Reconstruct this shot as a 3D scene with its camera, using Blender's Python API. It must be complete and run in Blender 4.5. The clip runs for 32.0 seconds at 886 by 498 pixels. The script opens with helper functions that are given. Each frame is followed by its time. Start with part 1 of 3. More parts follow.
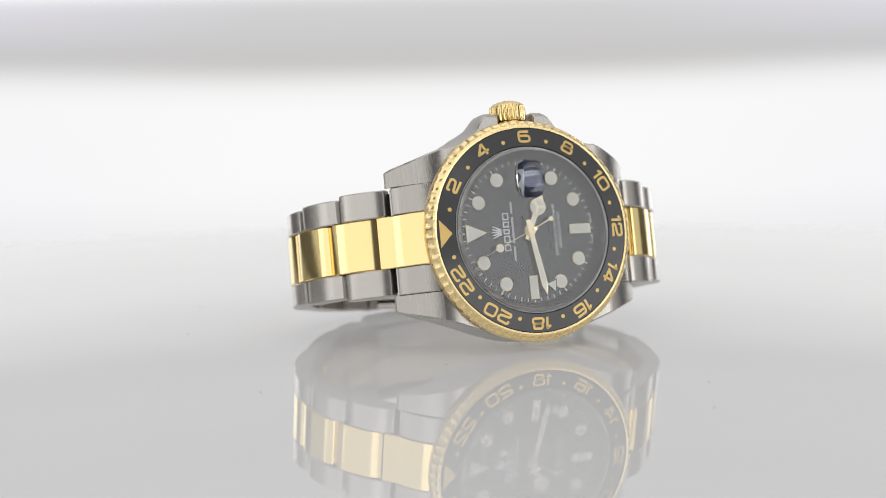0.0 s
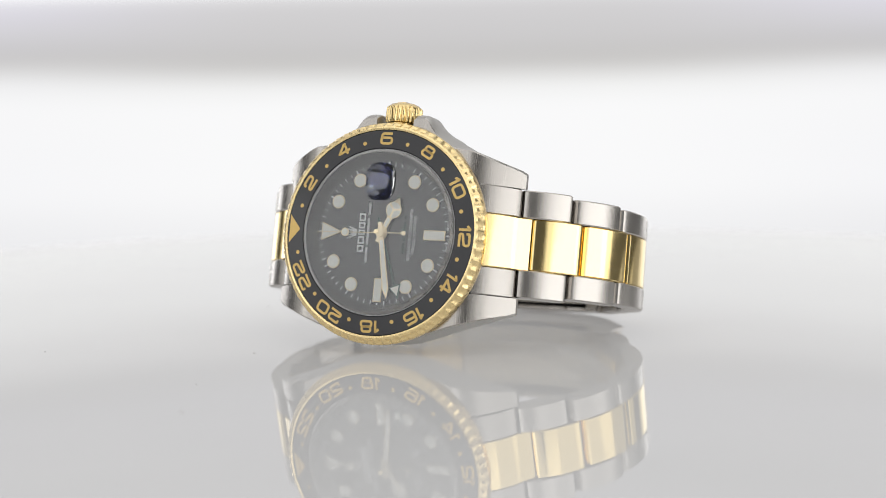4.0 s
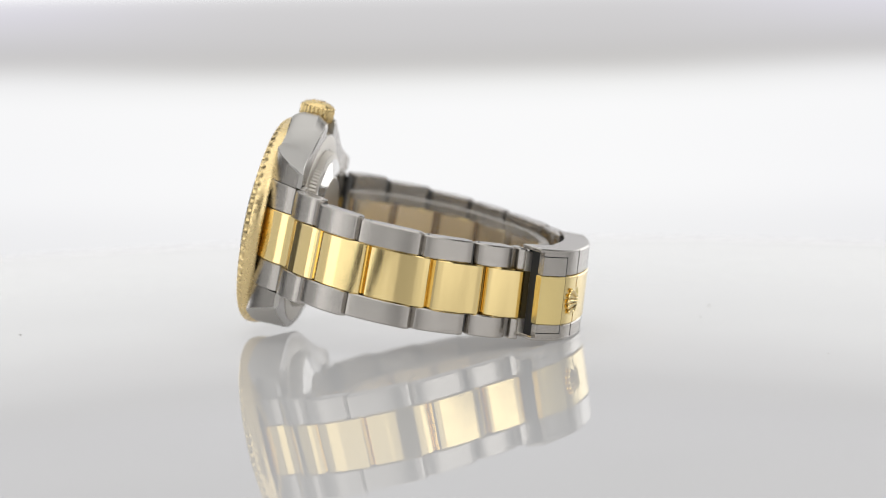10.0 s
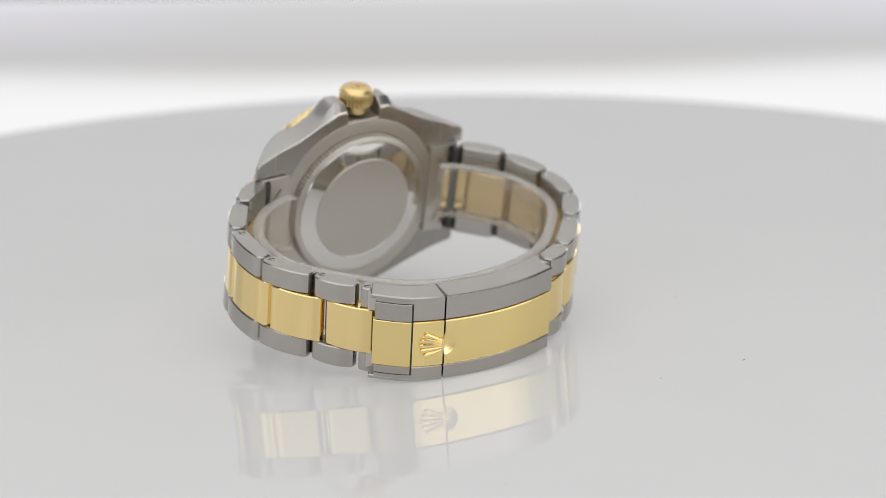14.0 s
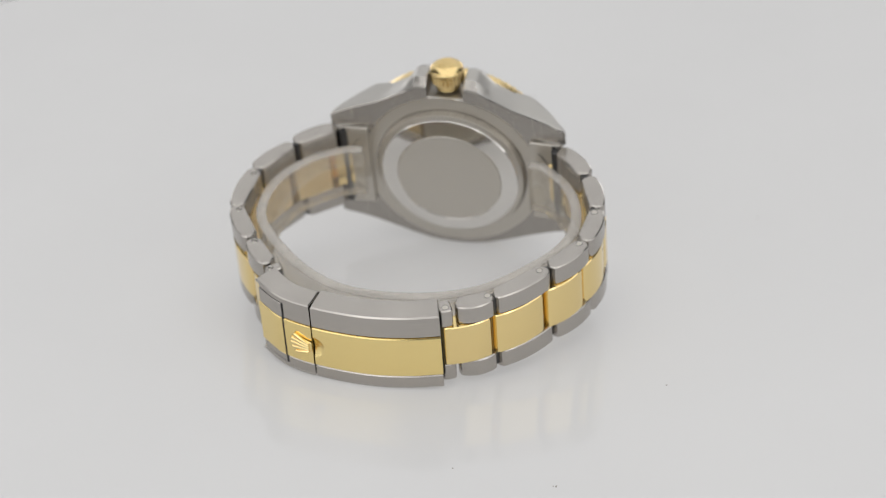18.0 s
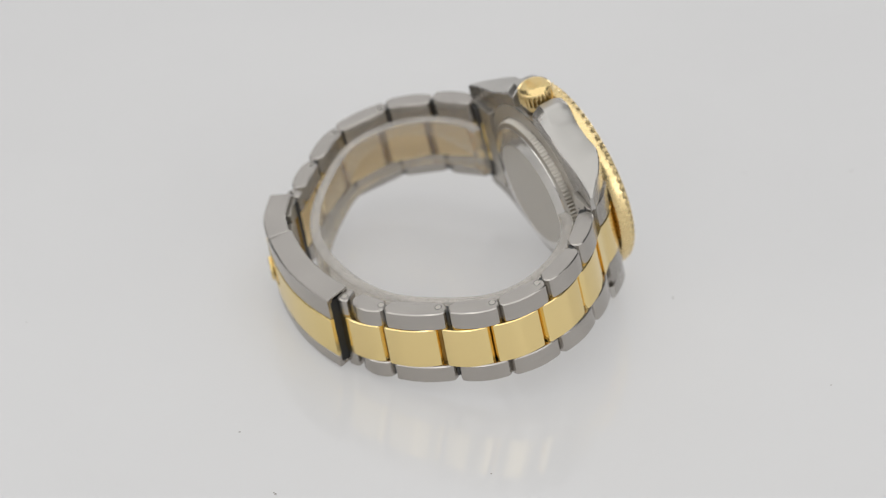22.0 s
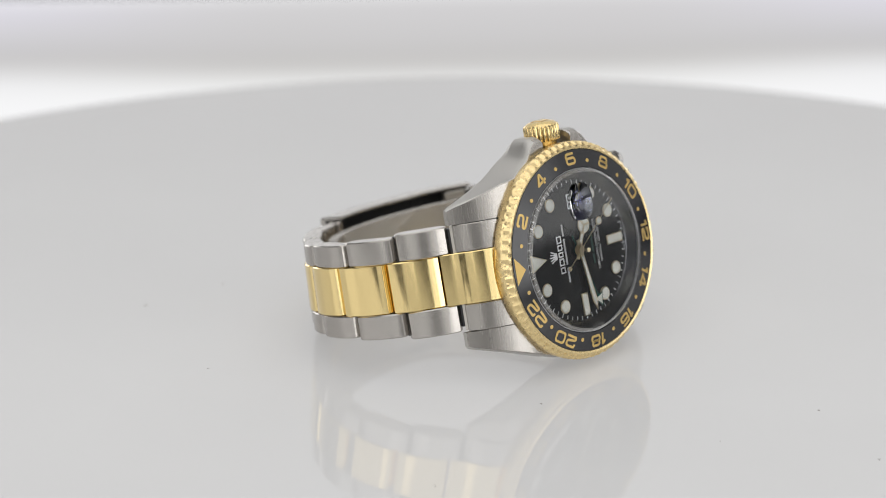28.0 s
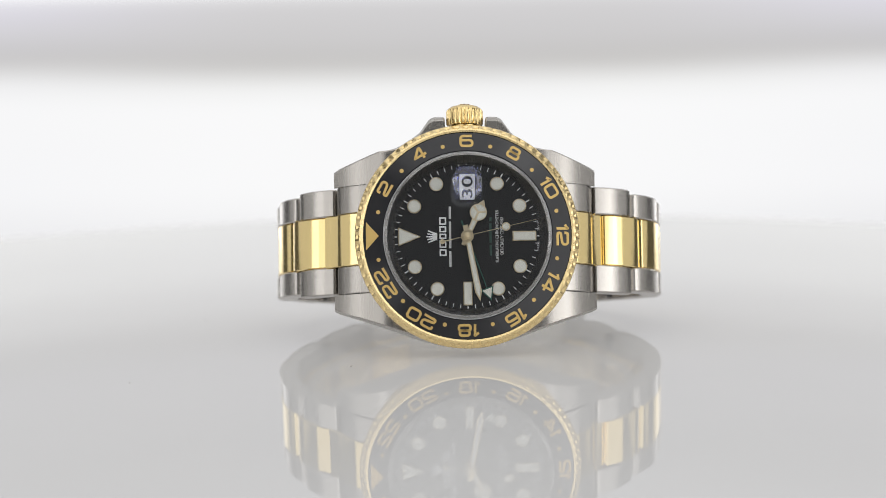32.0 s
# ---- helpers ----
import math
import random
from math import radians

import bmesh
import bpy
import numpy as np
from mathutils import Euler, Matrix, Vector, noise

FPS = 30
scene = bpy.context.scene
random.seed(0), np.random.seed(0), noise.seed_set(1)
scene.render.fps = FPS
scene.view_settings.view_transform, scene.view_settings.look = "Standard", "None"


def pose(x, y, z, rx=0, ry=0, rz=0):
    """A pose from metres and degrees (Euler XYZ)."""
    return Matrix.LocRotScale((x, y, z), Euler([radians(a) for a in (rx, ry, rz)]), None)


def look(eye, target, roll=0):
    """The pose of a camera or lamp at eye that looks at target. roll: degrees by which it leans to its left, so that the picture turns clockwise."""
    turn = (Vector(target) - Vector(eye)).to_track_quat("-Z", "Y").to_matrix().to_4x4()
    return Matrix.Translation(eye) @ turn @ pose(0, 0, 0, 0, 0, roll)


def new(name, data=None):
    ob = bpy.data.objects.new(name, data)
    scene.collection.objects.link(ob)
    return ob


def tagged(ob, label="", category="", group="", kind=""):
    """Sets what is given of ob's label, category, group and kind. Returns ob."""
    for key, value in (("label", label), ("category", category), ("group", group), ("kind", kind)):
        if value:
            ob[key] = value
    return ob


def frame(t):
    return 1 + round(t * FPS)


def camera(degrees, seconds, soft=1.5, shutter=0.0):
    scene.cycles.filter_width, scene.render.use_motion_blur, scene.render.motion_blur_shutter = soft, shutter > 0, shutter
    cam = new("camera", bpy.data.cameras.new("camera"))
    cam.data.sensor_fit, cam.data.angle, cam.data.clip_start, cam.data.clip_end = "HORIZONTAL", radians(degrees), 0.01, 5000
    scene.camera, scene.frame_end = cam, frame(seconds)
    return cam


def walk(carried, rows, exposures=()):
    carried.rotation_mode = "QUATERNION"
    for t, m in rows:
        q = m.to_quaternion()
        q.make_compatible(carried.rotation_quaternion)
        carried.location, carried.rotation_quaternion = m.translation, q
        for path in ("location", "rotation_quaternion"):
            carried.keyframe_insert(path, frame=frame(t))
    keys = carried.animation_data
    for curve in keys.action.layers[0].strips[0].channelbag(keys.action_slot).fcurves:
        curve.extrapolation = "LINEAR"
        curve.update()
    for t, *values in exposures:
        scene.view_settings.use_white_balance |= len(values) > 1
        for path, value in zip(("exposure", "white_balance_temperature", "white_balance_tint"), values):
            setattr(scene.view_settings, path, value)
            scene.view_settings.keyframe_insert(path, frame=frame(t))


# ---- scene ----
# A wristwatch lies on its side on a white turntable. The screen behind the table
# is keyed to rise and sink with the camera, as on one swing arm, to stay put in view.
cam = camera(21.96, 32.0, soft=0.8)

HEIGHT = 0.0129
# seconds, turn of the table, rise of the swing arm (degrees)
STEPS = [
    (0, -23.24, 6.43),
    (1, -11.15, 6.36),
    (2, 0.94, 6.15),
    (3, 13.03, 6.12),
    (3.5, 19.08, 6.07),
    (5.5, 43.26, 5.70),
    (6, 49.30, 5.70),
    (7, 61.39, 5.59),
    (8, 73.48, 5.44),
    (9, 85.57, 5.36),
    (10, 97.66, 5.30),
    (10.5, 103.71, 6.42),
    (11, 109.75, 7.79),
    (12, 121.84, 10.87),
    (13, 133.93, 13.88),
    (14, 146.02, 16.96),
    (14.5, 152.07, 18.45),
    (16.5, 176.25, 24.93),
    (17, 182.29, 26.62),
    (18, 194.38, 29.52),
    (19, 206.47, 32.32),
    (19.6, 213.73, 34.00),
    (20, 218.56, 34.82),
    (21, 230.65, 35.20),
    (22, 242.74, 35.08),
    (23, 254.83, 33.25),
    (24, 266.92, 30.36),
    (25, 279.01, 27.45),
    (25.5, 285.06, 25.89),
    (27.5, 309.24, 19.71),
    (28, 315.28, 18.36),
    (29, 327.37, 15.71),
    (30, 339.46, 12.76),
    (31, 351.55, 9.80),
    (31.4, 356.39, 8.68),
    (31.7, 357.75, 7.88),
    (32, 357.90, 7.10),
]
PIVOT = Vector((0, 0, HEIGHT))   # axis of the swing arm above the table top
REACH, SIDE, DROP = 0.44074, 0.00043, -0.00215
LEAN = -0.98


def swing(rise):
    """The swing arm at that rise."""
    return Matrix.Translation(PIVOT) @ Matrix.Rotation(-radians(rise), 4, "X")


def eye_pose(rise):
    """The camera on the swing arm, aimed along it."""
    return swing(rise) @ Matrix.Rotation(-radians(LEAN), 4, "Y") @ Matrix.Translation((SIDE, -REACH, -DROP)) @ pose(0, 0, 0, 90, 0, 0)


def turn(angle):
    """The turntable and what stands on it."""
    return Matrix.Rotation(-radians(angle), 4, "Z")


walk(cam, [(t, eye_pose(rise)) for t, angle, rise in STEPS])
cam.data.dof.use_dof = True
cam.data.dof.focus_distance = 0.408
cam.data.dof.aperture_fstop = 15.0

# ---- light ----
world = bpy.data.worlds.new("studio")
scene.world = world
world.use_nodes = True
world.node_tree.nodes["Background"].inputs["Color"].default_value = (1.0, 1.0, 1.0, 1)
world.node_tree.nodes["Background"].inputs["Strength"].default_value = 0.10


def softbox(name, at, aim, wide, high, radiance, colour=(1, 1, 1), fade=0.0):
    lamp = bpy.data.lights.new(name, "AREA")
    lamp.shape, lamp.size, lamp.size_y = "RECTANGLE", wide, high
    lamp.energy = radiance * math.pi * wide * high
    lamp.color = colour
    if fade:
        # the glow dies away towards one end, to soften its edge in the dial: the first where fade is above zero, else
        # the last
        lamp.use_nodes = True
        tree = lamp.node_tree
        geo, sep, out = (tree.nodes.new(k) for k in ("ShaderNodeNewGeometry", "ShaderNodeSeparateXYZ", "ShaderNodeMapRange"))
        out.interpolation_type = "SMOOTHSTEP"
        ends = (0.0, fade, 0.0, 1.0) if fade > 0 else (1.0 + fade, 1.0, 1.0, 0.0)
        for slot, value in zip(("From Min", "From Max", "To Min", "To Max"), ends):
            out.inputs[slot].default_value = value
        tree.links.new(geo.outputs["Parametric"], sep.inputs["Vector"])
        tree.links.new(sep.outputs["X"], out.inputs["Value"])
        tree.links.new(out.outputs["Result"], tree.nodes["Emission"].inputs["Strength"])
    ob = new(name, lamp)
    ob.matrix_world = look(at, aim)
    return ob


# unseen lamps, added to fit the shading and reflections on watch and table
softbox("fill_overhead", (0, -0.10, 0.95), (0, 0, 0), 1.40, 1.20, 1.22)
softbox("softbox_front_a", (0.70, -0.53, 0.33), (0.08, 0.08, 0.08), 1.27, 0.70, 1.14, fade=0.095)
softbox("softbox_front_b", (-0.70, -0.53, 0.33), (-0.08, 0.08, 0.08), 1.27, 0.70, 1.14, fade=-0.095)
softbox("fill_front_top", (0, -0.62, 0.56), (0, -0.03, 0.02), 1.0, 0.26, 1.2)
softbox("softbox_side_a", (0.47, 0.78, 0.06), (0, 0, 0.03), 0.30, 0.40, 1.15)
softbox("softbox_side_b", (-0.47, 0.78, 0.06), (0, 0, 0.03), 0.30, 0.40, 1.15)
softbox("fill_strip", (0.63, -0.51, 0.10), (0, 0, 0.03), 0.74, 0.22, 1.4)
softbox("fill_front_low_a", (0.215, -0.83, 0.10), (0, 0, 0.02), 0.16, 0.18, 1.0)
softbox("fill_front_low_b", (-0.215, -0.83, 0.10), (0, 0, 0.02), 0.16, 0.18, 1.0)
softbox("fill_low", (0, -0.85, -0.06), (0, 0, 0.0), 0.80, 0.17, 0.45)
softbox("fill_side_a", (0.80, 0.02, 0.17), (0, 0.0, 0.02), 0.70, 0.30, 0.55)
softbox("fill_side_b", (-0.80, 0.02, 0.17), (0, 0.0, 0.02), 0.70, 0.30, 0.55)
scene.view_settings.exposure = 0.0


# ---- materials ----
def material(name, colour=(0.8, 0.8, 0.8), rough=0.5, metal=0.0, **more):
    m = bpy.data.materials.new(name)
    m.use_nodes = True
    b = m.node_tree.nodes["Principled BSDF"]
    b.inputs["Base Color"].default_value = (*colour, 1)
    b.inputs["Roughness"].default_value = rough
    b.inputs["Metallic"].default_value = metal
    for key, value in more.items():
        b.inputs[key.replace("_", " ")].default_value = value
    return m


def node(m, kind, **sets):
    n = m.node_tree.nodes.new(kind)
    for key, value in sets.items():
        n.inputs[key.replace("_", " ")].default_value = value
    return n


def link(m, a, out, b, into):
    m.node_tree.links.new(a.outputs[out], b.inputs[into])


def grain(m, stretch, strength, distance=0.00002, rough=None, detail=3.0, tint=None):
    """Fine relief from stretched noise, and uneven gloss."""
    b = m.node_tree.nodes["Principled BSDF"]
    tc, mp = node(m, "ShaderNodeTexCoord"), node(m, "ShaderNodeMapping", Scale=stretch)
    ns = node(m, "ShaderNodeTexNoise", Scale=1.0, Detail=detail)
    bp = node(m, "ShaderNodeBump", Strength=strength, Distance=distance)
    link(m, tc, "Object", mp, "Vector")
    link(m, mp, "Vector", ns, "Vector")
    link(m, ns, "Fac", bp, "Height")
    link(m, bp, "Normal", b, "Normal")
    if rough:
        r = node(m, "ShaderNodeMapRange", From_Min=0.25, From_Max=0.75, To_Min=rough[0], To_Max=rough[1])
        link(m, ns, "Fac", r, "Value")
        link(m, r, "Result", b, "Roughness")
    if tint:
        mix = m.node_tree.nodes.new("ShaderNodeValToRGB")
        for e, (at, k) in zip(mix.color_ramp.elements, ((0.3, 0.95), (0.7, 1.04))):
            e.position, e.color = at, (*[c * k for c in tint], 1)
        link(m, ns, "Fac", mix, "Fac")
        link(m, mix, "Color", b, "Base Color")
    return m


STEEL_COLOUR = (0.455, 0.43, 0.40)
steel_brushed = grain(material("brushed_steel", STEEL_COLOUR, 0.33, 1.0), (120, 120, 9000), 0.04, 0.000012, (0.23, 0.27), 3.0, STEEL_COLOUR)
CASE_COLOUR = (0.40, 0.378, 0.35)
steel_case = grain(material("brushed_case_steel", CASE_COLOUR, 0.33, 1.0), (9000, 120, 120), 0.04, 0.000012, (0.24, 0.28), 3.0, CASE_COLOUR)
steel_polished = grain(material("polished_steel", (0.74, 0.72, 0.69), 0.06, 1.0), (900, 900, 900), 0.01, 0.00001, (0.05, 0.08))
steel_flank = grain(material("flank_steel", (0.47, 0.455, 0.43), 0.46, 1.0), (500, 12000, 12000), 0.03, 0.00001, (0.42, 0.46))
steel_satin = grain(material("satin_steel", (0.56, 0.53, 0.48), 0.42, 1.0), (3000, 3000, 3000), 0.05, 0.00001, (0.36, 0.42))
# near-black stands in for the shade in slots, gaps and the clasp's inside
hollow = material("shade_black", (0.012, 0.012, 0.012), 0.6)
# dark steel for pin joints, and for the shade between links
steel_dark = material("joint_shade_steel", (0.10, 0.10, 0.10), 0.5, 1.0)
GOLD_COLOUR = (0.89, 0.70, 0.335)
gold_polished = grain(material("polished_gold", GOLD_COLOUR, 0.06, 1.0), (500, 500, 500), 0.06, 0.00002, (0.08, 0.14))
gold_satin = grain(material("satin_gold", (0.76, 0.58, 0.28), 0.26, 1.0), (1500, 1500, 1500), 0.03, 0.00001, (0.17, 0.22))
gold_brushed = grain(material("brushed_gold", (0.90, 0.715, 0.32), 0.24, 1.0), (60, 60, 14000), 0.12, 0.00001, (0.18, 0.27))
gold_fill = material("gold_fill", (0.56, 0.385, 0.13), 0.38, 0.5)
gold_bezel = grain(material("bezel_gold", (0.82, 0.64, 0.33), 0.24, 1.0), (1200, 1200, 1200), 0.03, 0.00001, (0.25, 0.31))
gold_inner = grain(material("matt_gold", (0.90, 0.73, 0.44), 0.42, 1.0), (60, 60, 9000), 0.05, 0.00001, (0.38, 0.46))
# brown gold, put in for the shade between the gold links
gold_gap = material("gap_shade_gold", (0.34, 0.22, 0.07), 0.5, 1.0)
ceramic = grain(material("black_ceramic", (0.016, 0.016, 0.018), 0.13), (900, 900, 900), 0.01, 0.00001, (0.11, 0.17))
dial_black = material("black_lacquer", (0.013, 0.0135, 0.014), 0.21)
lume = grain(material("lume_paint", (0.86, 0.85, 0.75), 0.55), (6000, 6000, 6000), 0.2, 0.00001)
white_print = material("white_print", (0.88, 0.88, 0.87), 0.5)
grey_print = material("grey_print", (0.62, 0.62, 0.62), 0.5)
green_print = material("green_print", (0.020, 0.060, 0.045), 0.5)
green_hand = material("green_hand", (0.02, 0.10, 0.075), 0.35)
black_print = material("black_print", (0.02, 0.02, 0.025), 0.5)
date_white = material("date_white", (0.85, 0.85, 0.86), 0.5)
hand_gold = grain(material("hand_gold", (0.90, 0.77, 0.52), 0.30, 1.0), (900, 900, 900), 0.04, 0.00001)
rehaut_steel = grain(material("rehaut_steel", (0.20, 0.20, 0.205), 0.20, 1.0), (900, 900, 900), 0.03, 0.00001, (0.16, 0.22))
# pale colour stands in for the glint round the crystal's edge
edge_line = material("pale_edge_line", (0.62, 0.62, 0.63), 0.22)


def clear(name, tint, ior, share, rough=0.0, haze=0.0, second=0.0):
    """A clear pane: light goes straight through, and gloss grows with the angle. haze: share of milky plastic; second: gloss of the far side."""
    m = bpy.data.materials.new(name)
    m.use_nodes = True
    m.node_tree.nodes.clear()
    out = node(m, "ShaderNodeOutputMaterial")
    see, gloss = node(m, "ShaderNodeBsdfTransparent", Color=(*tint, 1)), node(m, "ShaderNodeBsdfGlossy", Roughness=rough)
    gain = node(m, "ShaderNodeFresnel", IOR=ior)
    mix = node(m, "ShaderNodeMixShader")
    scale = node(m, "ShaderNodeMath")
    scale.operation = "MULTIPLY"
    scale.inputs[1].default_value = share
    twice, both_sides = node(m, "ShaderNodeMath"), node(m, "ShaderNodeMath")
    twice.operation, both_sides.operation = "MULTIPLY", "MULTIPLY_ADD"
    both_sides.inputs[1].default_value = second
    link(m, gain, "Fac", scale, 0)
    link(m, gain, "Fac", twice, 0)
    link(m, gain, "Fac", twice, 1)
    link(m, twice, "Value", both_sides, 0)
    link(m, scale, "Value", both_sides, 2)
    link(m, both_sides, "Value", mix, "Fac")
    link(m, gloss, "BSDF", mix, 2)
    if haze:
        milk, both = node(m, "ShaderNodeBsdfDiffuse", Color=(0.62, 0.60, 0.57, 1)), node(m, "ShaderNodeMixShader", Fac=haze)
        link(m, see, "BSDF", both, 1)
        link(m, milk, "BSDF", both, 2)
        link(m, both, "Shader", mix, 1)
    else:
        link(m, see, "BSDF", mix, 1)
    link(m, mix, "Shader", out, "Surface")
    return m


sapphire = clear("sapphire", (0.97, 0.98, 1.0), 1.76, 1.65, second=0.9)
# milky haze paints in the bright line along the crystal's chamfer
crystal_edge = clear("whitened_crystal_edge", (0.97, 0.98, 1.0), 1.76, 1.2, 0.15, 0.25)
cuff_plastic = clear("clear_plastic", (0.95, 0.93, 0.89), 1.45, 0.35, 0.03, 0.09)
# extra haze puts the light caught in the rim into its colour
cuff_rim = clear("whitened_plastic_rim", (0.90, 0.88, 0.85), 1.45, 0.4, 0.2, 0.30)
lens_glass = material("lens_glass", (0.96, 0.97, 1.0), 0.0, 0.0, Transmission_Weight=1.0, IOR=1.72, Specular_Tint=(0.05, 0.065, 0.30, 1))


def lit_acrylic():
    """Milky acrylic whose own glow stands in for light from beneath, under a glossy skin that grows with the angle."""
    m = bpy.data.materials.new("lit_white_acrylic")
    m.use_nodes = True
    m.node_tree.nodes.clear()
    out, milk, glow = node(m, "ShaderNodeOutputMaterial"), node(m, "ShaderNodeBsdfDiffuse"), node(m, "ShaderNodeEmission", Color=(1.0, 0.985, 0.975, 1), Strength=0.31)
    skin, gain = node(m, "ShaderNodeBsdfGlossy", Roughness=0.05), node(m, "ShaderNodeFresnel", IOR=1.46)
    both, mix = node(m, "ShaderNodeAddShader"), node(m, "ShaderNodeMixShader")
    tc, cloud, scuff = node(m, "ShaderNodeTexCoord"), node(m, "ShaderNodeTexNoise", Scale=14.0, Detail=4.0), node(m, "ShaderNodeTexNoise", Scale=160.0, Detail=5.0)
    tone = node(m, "ShaderNodeMapRange", From_Min=0.3, From_Max=0.7, To_Min=0.325, To_Max=0.345)
    gloss = node(m, "ShaderNodeMapRange", From_Min=0.3, From_Max=0.7, To_Min=0.006, To_Max=0.014)
    bump = node(m, "ShaderNodeBump", Strength=0.002, Distance=0.0003)
    for n in (cloud, scuff):
        link(m, tc, "Object", n, "Vector")
    link(m, cloud, "Fac", tone, "Value")
    link(m, scuff, "Fac", gloss, "Value")
    link(m, cloud, "Fac", bump, "Height")
    link(m, bump, "Normal", skin, "Normal")
    link(m, tone, "Result", milk, "Color")
    link(m, gloss, "Result", skin, "Roughness")
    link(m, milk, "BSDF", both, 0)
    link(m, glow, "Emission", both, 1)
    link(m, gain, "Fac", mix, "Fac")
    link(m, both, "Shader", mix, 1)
    link(m, skin, "BSDF", mix, 2)
    link(m, mix, "Shader", out, "Surface")
    return m


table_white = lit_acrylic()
dust_grey = material("dust", (0.30, 0.28, 0.26), 0.9)
studio_grey = grain(material("studio_floor_paint", (0.22, 0.22, 0.22), 0.7), (8, 8, 8), 0.2, 0.002, (0.6, 0.8))
column_grey = material("column_paint", (0.30, 0.30, 0.31), 0.45)


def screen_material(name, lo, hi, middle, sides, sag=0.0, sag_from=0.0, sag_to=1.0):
    """Cloth with its light and shade put into its glow, by height in degrees, with a soft hem that may hang in an arc.
    """
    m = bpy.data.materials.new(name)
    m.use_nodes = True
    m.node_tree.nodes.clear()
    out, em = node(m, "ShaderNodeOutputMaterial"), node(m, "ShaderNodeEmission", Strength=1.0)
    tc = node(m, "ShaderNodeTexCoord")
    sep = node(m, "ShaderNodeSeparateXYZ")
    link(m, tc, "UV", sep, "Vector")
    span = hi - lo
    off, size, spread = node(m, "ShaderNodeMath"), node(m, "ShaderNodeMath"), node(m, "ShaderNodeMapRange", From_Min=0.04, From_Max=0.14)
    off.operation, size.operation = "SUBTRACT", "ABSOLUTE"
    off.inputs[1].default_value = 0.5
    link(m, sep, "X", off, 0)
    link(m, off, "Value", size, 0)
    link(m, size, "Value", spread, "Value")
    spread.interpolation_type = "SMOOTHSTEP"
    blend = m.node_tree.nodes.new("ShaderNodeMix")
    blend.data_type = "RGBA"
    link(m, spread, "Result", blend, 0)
    # the hem is bowed, lowest in the middle, to fit its reflection in the view
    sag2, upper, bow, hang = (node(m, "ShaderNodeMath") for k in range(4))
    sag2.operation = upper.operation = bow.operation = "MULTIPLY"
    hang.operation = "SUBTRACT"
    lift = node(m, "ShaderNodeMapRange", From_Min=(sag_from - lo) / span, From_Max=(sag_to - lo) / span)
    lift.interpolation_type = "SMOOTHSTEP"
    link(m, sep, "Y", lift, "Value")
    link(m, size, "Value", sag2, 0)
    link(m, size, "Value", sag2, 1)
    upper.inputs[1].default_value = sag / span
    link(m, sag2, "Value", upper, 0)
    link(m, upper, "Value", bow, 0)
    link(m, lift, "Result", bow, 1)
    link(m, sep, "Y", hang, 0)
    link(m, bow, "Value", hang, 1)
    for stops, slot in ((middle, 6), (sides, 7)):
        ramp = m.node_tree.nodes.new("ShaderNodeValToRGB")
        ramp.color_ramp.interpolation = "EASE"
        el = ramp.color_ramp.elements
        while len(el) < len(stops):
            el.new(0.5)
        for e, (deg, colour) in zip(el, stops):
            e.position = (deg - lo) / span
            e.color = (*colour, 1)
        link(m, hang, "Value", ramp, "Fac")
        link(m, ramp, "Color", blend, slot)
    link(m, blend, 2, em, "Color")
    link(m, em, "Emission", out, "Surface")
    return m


# the screen keyed with the camera, in degrees from its aim: glow graded to fit the view, bright, with a soft seam near
# its top
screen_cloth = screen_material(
    "screen_glow", -15, 8.4,
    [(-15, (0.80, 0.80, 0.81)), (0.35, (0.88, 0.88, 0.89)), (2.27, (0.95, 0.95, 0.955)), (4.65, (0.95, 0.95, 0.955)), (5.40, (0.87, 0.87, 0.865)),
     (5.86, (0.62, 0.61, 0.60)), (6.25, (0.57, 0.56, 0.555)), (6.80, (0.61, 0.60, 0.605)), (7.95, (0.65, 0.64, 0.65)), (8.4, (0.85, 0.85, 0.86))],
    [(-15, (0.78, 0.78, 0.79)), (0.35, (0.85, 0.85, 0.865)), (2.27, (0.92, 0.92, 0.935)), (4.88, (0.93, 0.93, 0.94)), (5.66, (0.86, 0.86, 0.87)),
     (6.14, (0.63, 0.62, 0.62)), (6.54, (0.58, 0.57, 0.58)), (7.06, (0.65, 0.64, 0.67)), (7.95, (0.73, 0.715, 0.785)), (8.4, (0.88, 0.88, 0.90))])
# an unseen cloth added behind it for the table's reflections, in degrees above the table: glow brightest low down,
# raised again higher up
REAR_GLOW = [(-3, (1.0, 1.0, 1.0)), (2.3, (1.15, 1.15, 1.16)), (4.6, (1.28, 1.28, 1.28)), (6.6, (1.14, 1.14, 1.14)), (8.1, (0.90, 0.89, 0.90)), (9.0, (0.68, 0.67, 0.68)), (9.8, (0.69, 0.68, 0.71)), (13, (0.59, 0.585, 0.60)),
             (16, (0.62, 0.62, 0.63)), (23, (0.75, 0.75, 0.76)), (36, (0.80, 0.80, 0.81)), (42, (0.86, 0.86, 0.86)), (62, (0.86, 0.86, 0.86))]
rear_cloth = screen_material("unseen_rear_glow", -3, 62, REAR_GLOW, REAR_GLOW, 62.4, 2.0, 6.0)


